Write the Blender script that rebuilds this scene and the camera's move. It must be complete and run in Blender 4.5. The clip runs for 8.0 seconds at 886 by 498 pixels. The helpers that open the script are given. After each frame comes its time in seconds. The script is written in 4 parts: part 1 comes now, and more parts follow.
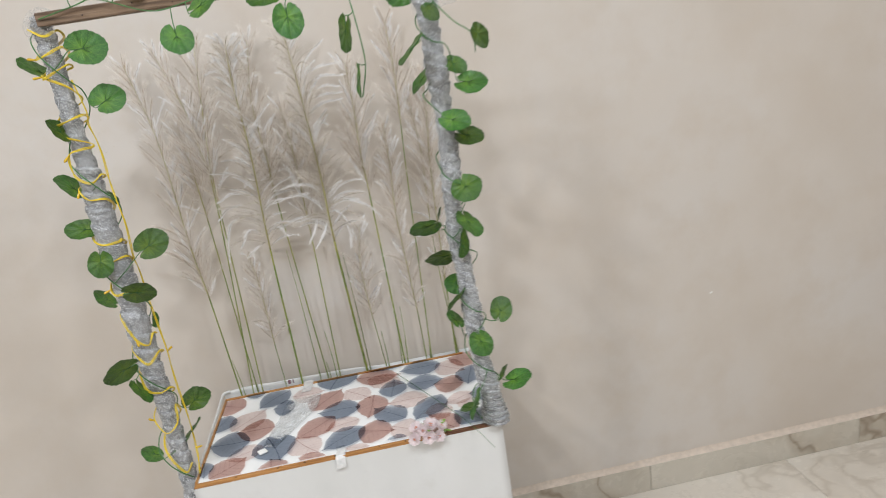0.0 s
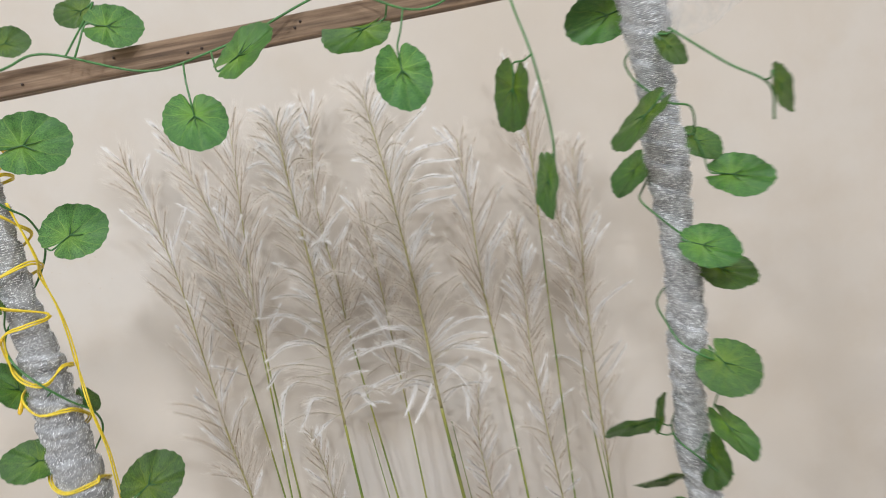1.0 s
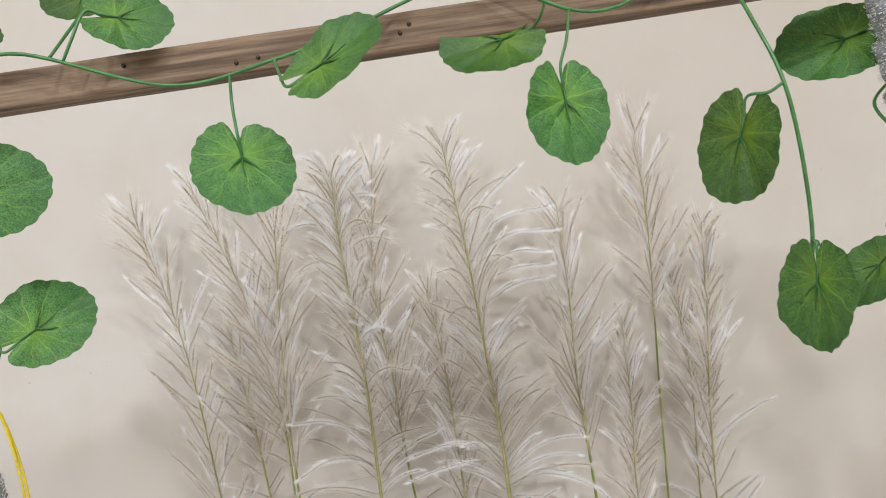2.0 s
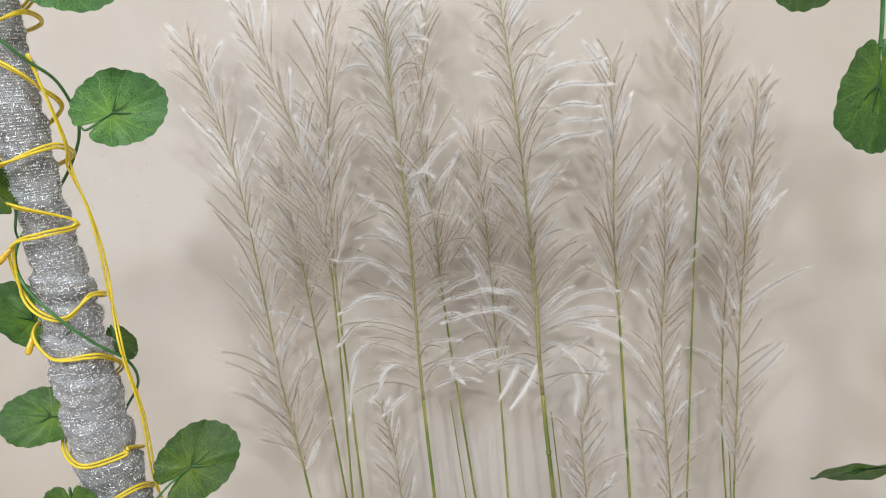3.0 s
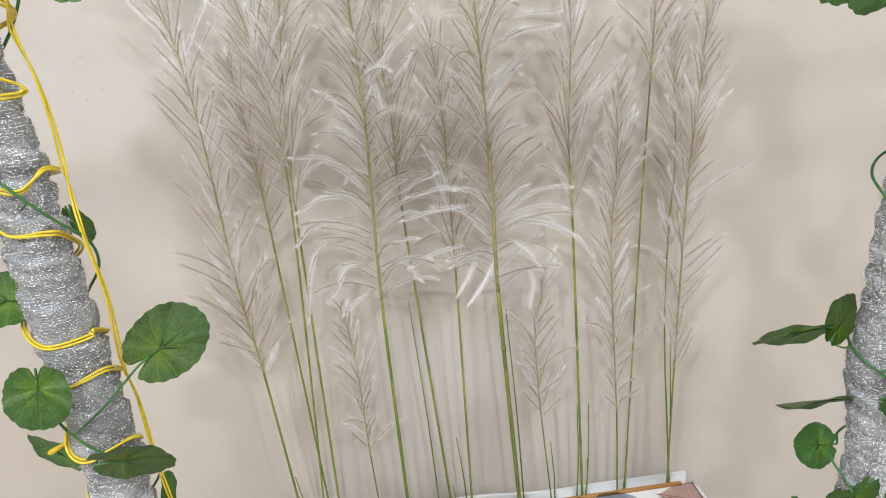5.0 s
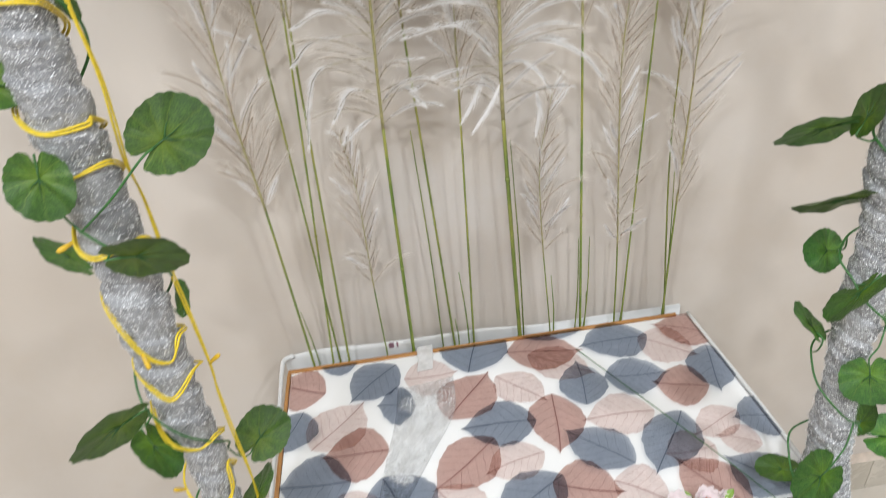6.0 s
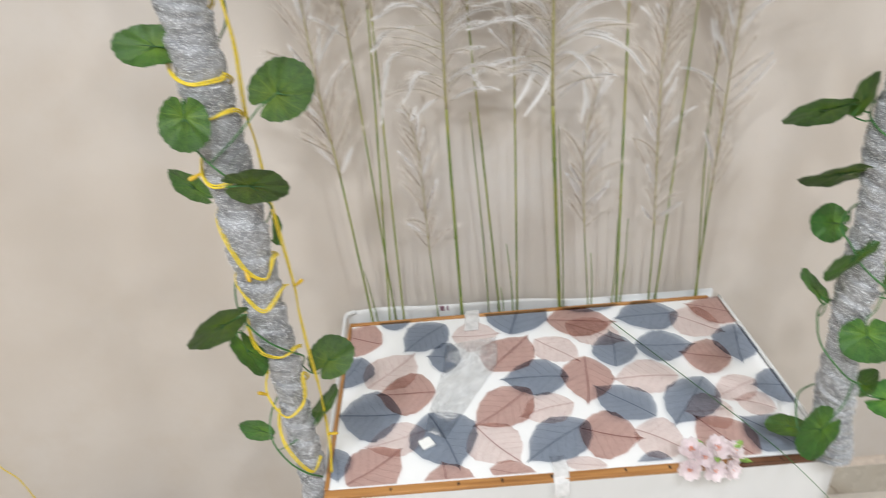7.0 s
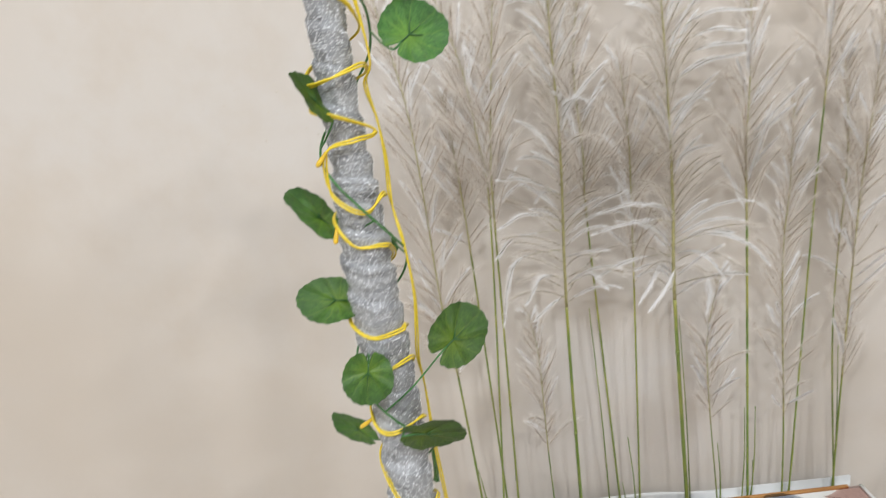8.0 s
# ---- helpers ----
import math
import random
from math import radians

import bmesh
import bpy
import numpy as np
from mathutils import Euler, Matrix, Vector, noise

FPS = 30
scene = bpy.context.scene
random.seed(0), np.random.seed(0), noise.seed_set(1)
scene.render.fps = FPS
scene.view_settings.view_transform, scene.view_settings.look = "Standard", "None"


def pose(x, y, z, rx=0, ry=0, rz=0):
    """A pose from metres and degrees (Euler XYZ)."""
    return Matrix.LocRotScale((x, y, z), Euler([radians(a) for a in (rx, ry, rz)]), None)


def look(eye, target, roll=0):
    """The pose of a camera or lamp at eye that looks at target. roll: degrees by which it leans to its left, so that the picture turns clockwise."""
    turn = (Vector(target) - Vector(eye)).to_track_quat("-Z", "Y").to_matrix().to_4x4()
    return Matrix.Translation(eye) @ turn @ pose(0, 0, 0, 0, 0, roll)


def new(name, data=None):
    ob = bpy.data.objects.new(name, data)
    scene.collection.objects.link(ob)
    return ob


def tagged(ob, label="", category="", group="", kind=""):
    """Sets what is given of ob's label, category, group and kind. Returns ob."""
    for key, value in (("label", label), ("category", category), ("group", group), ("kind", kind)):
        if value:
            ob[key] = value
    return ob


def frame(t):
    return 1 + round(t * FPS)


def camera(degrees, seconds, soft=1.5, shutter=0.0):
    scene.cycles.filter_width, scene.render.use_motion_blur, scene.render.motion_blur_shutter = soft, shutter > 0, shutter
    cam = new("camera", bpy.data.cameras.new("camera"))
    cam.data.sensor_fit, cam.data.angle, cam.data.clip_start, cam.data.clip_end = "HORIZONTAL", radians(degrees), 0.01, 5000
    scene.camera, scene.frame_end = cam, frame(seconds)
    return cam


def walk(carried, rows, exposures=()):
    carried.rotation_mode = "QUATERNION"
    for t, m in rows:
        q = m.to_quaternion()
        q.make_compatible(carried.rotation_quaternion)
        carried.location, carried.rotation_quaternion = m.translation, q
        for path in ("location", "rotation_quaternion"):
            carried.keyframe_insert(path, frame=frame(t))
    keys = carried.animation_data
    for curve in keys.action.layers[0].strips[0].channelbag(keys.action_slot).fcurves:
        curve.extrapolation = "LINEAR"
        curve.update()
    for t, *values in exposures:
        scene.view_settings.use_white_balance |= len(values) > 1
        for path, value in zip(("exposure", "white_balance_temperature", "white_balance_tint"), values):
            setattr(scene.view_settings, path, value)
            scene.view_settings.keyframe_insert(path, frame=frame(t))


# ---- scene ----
cam = camera(69.0, 8.0, soft=0.35, shutter=0.3)
PATH = [
    (0, (0.177, 0.398, 1.344), (0.374, 2.307, 0.78), -8.8),
    (0.2, (0.141, 0.505, 1.344), (0.315, 2.404, 0.742), -10.1),
    (0.5, (0.104, 0.701, 1.354), (0.322, 2.629, 0.868), -9.9),
    (0.8, (0.095, 0.892, 1.392), (0.254, 2.852, 1.022), -9.7),
    (1, (0.066, 0.983, 1.396), (0.19, 2.943, 1.016), -11.1),
    (1.2, (0.037, 1.066, 1.395), (0.189, 3.031, 1.055), -9.2),
    (2.3, (-0.015, 1.211, 1.415), (0.072, 3.2, 1.227), -8.3),
    (2.5, (-0.022, 1.204, 1.394), (0.012, 3.182, 1.096), -7.8),
    (2.8, (-0.023, 1.186, 1.357), (-0.047, 3.143, 0.942), -6.9),
    (3, (-0.027, 1.181, 1.352), (-0.046, 3.123, 0.875), -5.7),
    (3.5, (-0.017, 1.158, 1.337), (-0.004, 3.096, 0.843), -4.9),
    (3.8, (-0.004, 1.158, 1.327), (0.072, 3.081, 0.781), -6.3),
    (4, (-0.001, 1.159, 1.324), (0.087, 3.063, 0.717), -6.3),
    (4.2, (-0.021, 1.159, 1.32), (0.1, 3.05, 0.68), -5.0),
    (5.3, (-0.062, 1.181, 1.302), (0.123, 3.03, 0.56), -5.1),
    (5.5, (-0.07, 1.19, 1.277), (0.156, 2.992, 0.439), -5.4),
    (5.8, (-0.084, 1.179, 1.256), (0.118, 2.934, 0.318), -4.6),
    (6, (-0.088, 1.16, 1.244), (0.064, 2.875, 0.226), -5.3),
    (6.2, (-0.084, 1.132, 1.237), (0.018, 2.824, 0.175), -5.1),
    (6.5, (-0.068, 1.09, 1.239), (0.051, 2.776, 0.17), -4.8),
    (7, (-0.097, 1.033, 1.247), (-0.106, 2.776, 0.266), -4.8),
    (7.2, (-0.132, 1.036, 1.263), (-0.245, 2.811, 0.348), -5.8),
    (7.5, (-0.184, 1.052, 1.299), (-0.354, 2.9, 0.553), -6.8),
    (7.7, (-0.217, 1.071, 1.324), (-0.378, 2.943, 0.64), -7.1),
    (8, (-0.225, 1.088, 1.35), (-0.275, 2.993, 0.742), -7.5),
]
walk(cam, [(t, look(eye, target, roll)) for t, eye, target, roll in PATH],
     [(0, -.22), (1, -.12), (3.5, -.09), (5.8, .01), (6.5, 0), (7, -.02), (8, -.06)])

# ---- light: a row of small unseen ceiling lights, added behind and beside the camera ----
world = bpy.data.worlds.new("world")
scene.world = world
world.use_nodes = True
world.node_tree.nodes["Background"].inputs[0].default_value = (0.75, 0.8, 0.9, 1)
world.node_tree.nodes["Background"].inputs[1].default_value = 0.05
# assumed positions, spread so the reeds cast several faint shadow stripes
ADDED_LAMPS = [(-1.55, -0.10, 25), (-0.95, 0.35, 19), (-0.35, -0.35, 25), (0.45, 0.30, 18), (1.35, 0.15, 27)]


# ---- helpers ----
def part(name, bm, material, parent=None, label=""):
    """Links a bmesh or mesh as one object, under a thing or part if one is given."""
    if isinstance(bm, bmesh.types.BMesh):
        me = bpy.data.meshes.new(name)
        bm.to_mesh(me)
        bm.free()
    else:
        me = bm
    if material and not me.materials:
        me.materials.append(material)
    ob = new(name, me)
    if parent:
        ob.parent = parent
    if label:
        ob["label"] = label
    return ob


def smooth(ob):
    ob.data.polygons.foreach_set("use_smooth", [True] * len(ob.data.polygons))
    return ob


def box_bm(x0, x1, y0, y1, z0, z1, bevel=0.0, seg=2):
    bm = bmesh.new()
    bmesh.ops.create_cube(bm, size=1)
    for v in bm.verts:
        v.co = Vector((x0 + (v.co.x + .5) * (x1 - x0), y0 + (v.co.y + .5) * (y1 - y0), z0 + (v.co.z + .5) * (z1 - z0)))
    if bevel:
        bmesh.ops.bevel(bm, geom=bm.edges[:], offset=bevel, segments=seg, affect="EDGES", profile=0.5)
    return bm


def spline(pts, n):
    """n points on a smooth curve through pts."""
    P = [Vector(p) for p in pts]
    P = [P[0] * 2 - P[1]] + P + [P[-1] * 2 - P[-2]]
    out = []
    for k in range(n):
        u = k / (n - 1) * (len(P) - 3)
        i = min(int(u), len(P) - 4)
        u -= i
        a, b, c, d = P[i:i + 4]
        out.append(0.5 * ((2 * b) + (c - a) * u + (2 * a - 5 * b + 4 * c - d) * u * u + (3 * b - a - 3 * c + d) * u ** 3))
    return out


def tube(path, radius, sides=6, cap=True):
    """A mesh tube along path; radius is a number or a function of 0..1."""
    n = len(path)
    verts, faces = [], []
    side = Vector((0, 1, 0)).cross(path[1] - path[0])
    if side.length < 1e-5:
        side = Vector((1, 0, 0))
    for i, p in enumerate(path):
        d = (path[min(i + 1, n - 1)] - path[max(i - 1, 0)]).normalized()
        side = (side - d * side.dot(d)).normalized()
        up = d.cross(side)
        r = radius(i / (n - 1)) if callable(radius) else radius
        for s in range(sides):
            a = math.tau * s / sides
            verts.append(p + (side * math.cos(a) + up * math.sin(a)) * r)
    for i in range(n - 1):
        for s in range(sides):
            a, b = i * sides + s, i * sides + (s + 1) % sides
            faces.append((a, b, b + sides, a + sides))
    if cap:
        faces.append(tuple(range(sides))[::-1])
        faces.append(tuple(range((n - 1) * sides, n * sides)))
    me = bpy.data.meshes.new("tube")
    me.from_pydata([tuple(v) for v in verts], [], faces)
    me.polygons.foreach_set("use_smooth", [True] * len(me.polygons))
    return me


def empty(name, at=(0, 0, 0)):
    ob = new(name)
    ob.location = at
    ob.empty_display_size = 0.05
    return ob


# ---- materials ----
class Maker:
    def __init__(self, name, rough=0.6, metal=0.0, spec=0.5):
        self.m = bpy.data.materials.new(name)
        self.m.use_nodes = True
        self.t = self.m.node_tree
        self.b = self.t.nodes["Principled BSDF"]
        self.set(self.b, Roughness=rough, Metallic=metal)
        self.b.inputs["Specular IOR Level"].default_value = spec

    def set(self, n, **kw):
        for k, v in kw.items():
            self.plug(n, k.replace("_", " "), v)

    def plug(self, n, key, v):
        s = n.inputs[key]
        if isinstance(v, bpy.types.NodeSocket):
            self.t.links.new(v, s)
        else:
            s.default_value = v

    def add(self, kind, **kw):
        n = self.t.nodes.new("ShaderNode" + kind)
        for k, v in kw.items():
            self.plug(n, k.replace("_", " "), v)
        return n

    def coords(self, kind="Object"):
        return self.add("TexCoord").outputs[kind]

    def noise(self, vec, scale, detail=4.0, rough=0.55):
        return self.add("TexNoise", Vector=vec, Scale=scale, Detail=detail, Roughness=rough).outputs["Fac"]

    def math(self, op, a, b=0.0):
        n = self.t.nodes.new("ShaderNodeMath")
        n.operation = op
        self.plug(n, 0, a)
        self.plug(n, 1, b)
        return n.outputs[0]

    def ramp(self, fac, *stops):
        n = self.add("ValToRGB", Fac=fac)
        e = n.color_ramp.elements
        while len(e) < len(stops):
            e.new(0.5)
        for el, (pos, col) in zip(e, stops):
            el.position = pos
            el.color = (*col, 1) if len(col) == 3 else col
        return n.outputs["Color"]

    def gray(self, fac, lo, hi, a=0.0, b=1.0):
        n = self.add("MapRange", Value=fac)
        for i, v in zip((1, 2, 3, 4), (lo, hi, a, b)):
            n.inputs[i].default_value = v
        return n.outputs[0]

    def mix(self, fac, a, b, how="MIX"):
        n = self.t.nodes.new("ShaderNodeMix")
        n.data_type = "RGBA"
        n.blend_type = how
        self.plug(n, 0, fac)
        for i, v in ((6, a), (7, b)):
            self.plug(n, i, (*v, 1) if isinstance(v, tuple) and len(v) == 3 else v)
        return n.outputs[2]

    def scaled(self, vec, s, rot=(0, 0, 0)):
        n = self.add("Mapping", Vector=vec)
        n.inputs["Scale"].default_value = s
        n.inputs["Rotation"].default_value = rot
        return n.outputs[0]

    def bump(self, height, strength=0.3, distance=0.002, normal=None):
        n = self.add("Bump", Height=height, Strength=strength, Distance=distance)
        if normal:
            self.plug(n, "Normal", normal)
        self.plug(self.b, "Normal", n.outputs[0])
        return n.outputs[0]

    def colour(self, c):
        self.plug(self.b, "Base Color", (*c, 1) if isinstance(c, tuple) else c)
        return self

    def surface(self, s):
        self.t.links.new(s, self.t.nodes["Material Output"].inputs["Surface"])


def plain(name, c, rough=0.6, metal=0.0, var=0.12, scale=60.0, bump=0.15, dist=0.0006):
    k = Maker(name, rough, metal)
    n = k.noise(k.coords(), scale, 5)
    lo, hi = tuple(v * (1 - var) for v in c), tuple(min(1, v * (1 + var)) for v in c)
    k.colour(k.ramp(n, (0.3, lo), (0.7, hi)))
    k.bump(n, bump, dist)
    return k.m


def wall_paint():
    k = Maker("wall_paint", 0.62, 0, 0.3)
    o = k.coords()
    big = k.noise(o, 1.7, 3)
    mid = k.noise(o, 7.0, 5, 0.6)
    fine = k.noise(o, 240, 3)
    c = k.ramp(big, (0.32, (0.555, 0.493, 0.432)), (0.5, (0.60, 0.548, 0.497)), (0.68, (0.61, 0.572, 0.538)))
    c = k.mix(k.gray(mid, 0.45, 0.70, 0, 0.7), c, (0.565, 0.50, 0.435))
    k.colour(c)
    h = k.math("ADD", k.math("MULTIPLY", fine, 0.25), k.math("MULTIPLY", mid, 1.5))
    k.bump(h, 0.12, 0.002)
    k.plug(k.b, "Roughness", k.gray(mid, 0.3, 0.7, 0.55, 0.7))
    return k.m


def marble(name, a, b, vein, veins=1.0):
    k = Maker(name, 0.22, 0, 0.5)
    o = k.coords()
    i = k.add("ObjectInfo")
    off = k.t.nodes.new("ShaderNodeVectorMath")
    off.operation = "ADD"
    k.plug(off, 0, o)
    sc = k.t.nodes.new("ShaderNodeCombineXYZ")
    for q in range(3):
        k.plug(sc, q, k.math("MULTIPLY", i.outputs["Random"], 7.0 + 5 * q))
    k.plug(off, 1, sc.outputs[0])
    v = off.outputs[0]
    warp = k.add("TexNoise", Vector=v, Scale=2.2, Detail=5.0)
    w = k.mix(0.18, v, warp.outputs["Color"], "LINEAR_LIGHT")
    n1 = k.noise(w, 3.0, 8, 0.6)
    n2 = k.noise(w, 11.0, 8, 0.65)
    base = k.ramp(n1, (0.3, a), (0.7, b))
    line = k.math("ABSOLUTE", k.math("SUBTRACT", k.noise(w, 2.3, 4, 0.5), 0.5))
    thin = k.gray(line, 0.0, 0.018, 1, 0)
    wide = k.gray(line, 0.0, 0.09, 1, 0)
    c = k.mix(k.math("MULTIPLY", wide, 0.35 * veins), base, vein)
    c = k.mix(k.math("MULTIPLY", thin, 0.6 * veins), c, tuple(x * 0.6 for x in vein))
    c = k.mix(k.gray(n2, 0.5, 0.8, 0, 0.35), c, tuple(x * 0.8 for x in a))
    k.colour(c)
    k.plug(k.b, "Roughness", k.gray(n2, 0.3, 0.8, 0.18, 0.4))
    k.bump(n2, 0.04, 0.001)
    return k.m


def wood(name, lo, hi, dark, along=0, ring=38.0, rough=0.65):
    k = Maker(name, rough)
    s = [ring, ring, ring]
    s[along] = ring * 0.05
    v = k.scaled(k.coords(), tuple(s))
    n = k.noise(v, 2.2, 7, 0.62)
    s2 = [220.0, 220.0, 220.0]
    s2[along] = 6.0
    f = k.noise(k.scaled(k.coords(), tuple(s2)), 1.0, 3)
    c = k.ramp(n, (0.28, dark), (0.45, lo), (0.62, hi), (0.8, lo))
    c = k.mix(k.gray(f, 0.5, 0.72, 0, 0.65), c, dark)
    k.colour(c)
    k.bump(k.math("ADD", n, k.math("MULTIPLY", f, 0.6)), 0.45, 0.0015)
    return k.m


def silver_net():
    """Grey net with woven silver threads, wrapped in layers."""
    k = Maker("silver_net_wrap", 0.5, 0.0, 0.5)
    uv = k.coords("UV")
    soft = k.noise(k.scaled(uv, (28, 46, 1)), 1.0, 5, 0.65)
    # threads round the pole and along it
    bend = k.mix(0.012, uv, k.add("TexNoise", Vector=uv, Scale=9.0, Detail=3.0).outputs["Color"], "LINEAR_LIGHT")
    sep = k.add("SeparateXYZ", Vector=bend)
    rows = k.math("ABSOLUTE", k.math("SINE", k.math("MULTIPLY", sep.outputs[1], 2100.0)))
    cols = k.math("ABSOLUTE", k.math("SINE", k.math("MULTIPLY", k.math("ADD", sep.outputs[0], k.math("MULTIPLY", sep.outputs[1], 0.45)), 1350.0)))
    weave = k.math("MAXIMUM", rows, k.math("MULTIPLY", cols, 0.92))
    c = k.ramp(soft, (0.34, (0.20, 0.205, 0.215)), (0.5, (0.38, 0.39, 0.41)), (0.66, (0.56, 0.575, 0.60)))
    c = k.mix(k.gray(weave, 0.45, 0.97, 0.6, 0.0), c, (0.15, 0.145, 0.145))
    # short bits of flat silver thread, their glint painted in as near-white colour
    cell = k.add("TexVoronoi", Vector=k.scaled(bend, (480, 330, 1)), Scale=1.0)
    cell.voronoi_dimensions = "2D"
    pick = k.add("SeparateXYZ", Vector=cell.outputs["Color"])
    near = k.gray(cell.outputs["Distance"], 0.22, 0.36, 1, 0)
    glint = k.math("MULTIPLY", k.math("GREATER_THAN", pick.outputs[0], 0.86), near)
    c = k.mix(glint, c, (0.96, 0.97, 0.985))
    k.colour(c)
    k.plug(k.b, "Metallic", k.math("MULTIPLY", glint, 0.35))
    k.plug(k.b, "Roughness", k.gray(glint, 0, 1, 0.65, 0.4))
    h = k.math("ADD", k.math("MULTIPLY", weave, 0.7), k.math("MULTIPLY", glint, pick.outputs[1]))
    k.bump(h, 0.9, 0.0014)
    return k.m


def sheer_net():
    """The same net in one open layer: gaps between its threads."""
    k = Maker("sheer_silver_net", 0.5, 0.2, 0.5)
    uv = k.coords("UV")
    bend = k.mix(0.02, uv, k.add("TexNoise", Vector=uv, Scale=7.0, Detail=3.0).outputs["Color"], "LINEAR_LIGHT")
    sep = k.add("SeparateXYZ", Vector=bend)
    rows = k.math("ABSOLUTE", k.math("SINE", k.math("MULTIPLY", sep.outputs[1], 150.0)))
    cols = k.math("ABSOLUTE", k.math("SINE", k.math("MULTIPLY", sep.outputs[0], 130.0)))
    weave = k.math("MAXIMUM", k.gray(rows, 0.72, 0.86), k.gray(cols, 0.80, 0.92))
    n = k.noise(uv, 60, 3)
    # random near-white spots paint in the glints of its threads
    k.colour(k.ramp(n, (0.40, (0.36, 0.35, 0.34)), (0.56, (0.62, 0.62, 0.62)), (0.66, (0.95, 0.95, 0.95))))
    k.plug(k.b, "Alpha", k.math("MULTIPLY", k.gray(k.noise(k.scaled(uv, (90, 160, 1)), 1.0, 4, .75), .42, .60, 0.05, 0.7), k.gray(k.noise(uv, 6, 4), .35, .62, .45, 1)))
    k.bump(weave, 0.6, 0.001)
    return k.m


def leaf_green():
    k = Maker("printed_fabric_leaf", 0.33, 0, 0.6)
    uv = k.coords("UV")
    info = k.add("ObjectInfo").outputs["Random"]
    c0 = k.t.nodes.new("ShaderNodeVectorMath")
    c0.operation = "SUBTRACT"
    k.plug(c0, 0, uv)
    c0.inputs[1].default_value = (0.5, 0.36, 0)
    sep = k.add("SeparateXYZ", Vector=c0.outputs[0])
    ln = k.t.nodes.new("ShaderNodeVectorMath")
    ln.operation = "LENGTH"
    k.plug(ln, 0, c0.outputs[0])
    r = ln.outputs["Value"]
    ang = k.math("ARCTAN2", sep.outputs[0], sep.outputs[1])
    wob = k.math("MULTIPLY", k.math("SUBTRACT", k.noise(uv, 7.0, 4), 0.5), 1.6)
    rays = k.math("ABSOLUTE", k.math("SINE", k.math("ADD", k.math("MULTIPLY", ang, 5.5), wob)))
    vein = k.gray(rays, 0.0, 0.16, 1, 0)
    net = k.add("TexVoronoi", Vector=k.mix(0.03, uv, k.add("TexNoise", Vector=uv, Scale=14.0).outputs["Color"], "LINEAR_LIGHT"), Scale=26.0)
    net.feature = "DISTANCE_TO_EDGE"
    fine = k.gray(net.outputs["Distance"], 0.0, 0.09, 1, 0)
    mott = k.noise(uv, 9.0, 6, 0.65)
    c = k.ramp(mott, (0.38, (0.024, 0.072, 0.013)), (0.52, (0.055, 0.14, 0.024)), (0.64, (0.11, 0.22, 0.04)))
    speck = k.noise(uv, 48.0, 4, 0.7)
    streak = k.noise(k.add("CombineXYZ", X=k.math("MULTIPLY", ang, 30.0), Y=k.math("MULTIPLY", r, 9.0)).outputs[0], 1.0, 4, 0.7)
    c = k.mix(k.gray(streak, 0.48, 0.62, 0, 0.7), c, (0.13, 0.235, 0.055))
    c = k.mix(k.gray(streak, 0.36, 0.48, 0.7, 0), c, (0.020, 0.062, 0.014))
    c = k.mix(k.gray(speck, 0.5, 0.62, 0, 0.5), c, (0.15, 0.27, 0.06))
    c = k.mix(k.gray(speck, 0.38, 0.50, 0.8, 0), c, (0.016, 0.052, 0.012))
    weft = k.noise(k.scaled(uv, (150, 60, 1), (0, 0, .6)), 1.0, 3, 0.8)
    c = k.mix(k.gray(weft, 0.52, 0.64, 0, 0.55), c, (0.20, 0.32, 0.09))
    c = k.mix(k.gray(r, 0.30, 0.56, 0, 0.45), c, (0.022, 0.075, 0.018))
    heart = k.gray(r, 0.0, 0.30, 1, 0)
    c = k.mix(k.math("MULTIPLY", heart, 0.62), c, (0.20, 0.30, 0.035))
    fade = k.gray(r, 0.05, 0.5, 0.8, 0.2)
    c = k.mix(k.math("MULTIPLY", vein, fade), c, (0.32, 0.42, 0.08))
    c = k.mix(k.math("MULTIPLY", k.math("MULTIPLY", fine, k.gray(mott, .35, .6, .2, 1)), 0.28), c, (0.24, 0.37, 0.09))
    hsv = k.add("HueSaturation", Color=c, Value=k.gray(info, 0, 1, 0.70, 1.25), Saturation=k.gray(info, 0, 1, 1.12, 1.04), Hue=k.gray(info, 0, 1, 0.495, 0.53))
    k.colour(hsv.outputs[0])
    cloth = k.scaled(uv, (95, 95, 1))
    cs = k.add("SeparateXYZ", Vector=cloth)
    cl = k.math("MULTIPLY", k.math("SINE", k.math("MULTIPLY", cs.outputs[0], 6.28)), k.math("SINE", k.math("MULTIPLY", cs.outputs[1], 6.28)))
    k.bump(k.math("ADD", k.math("MULTIPLY", cl, 0.3), k.math("MULTIPLY", vein, -0.8)), 0.35, 0.001)
    tr = k.add("BsdfTranslucent", Color=hsv.outputs[0])
    mx = k.add("MixShader", Fac=0.22)
    k.t.links.new(k.b.outputs[0], mx.inputs[1])
    k.t.links.new(tr.outputs[0], mx.inputs[2])
    k.surface(mx.outputs[0])
    return k.m


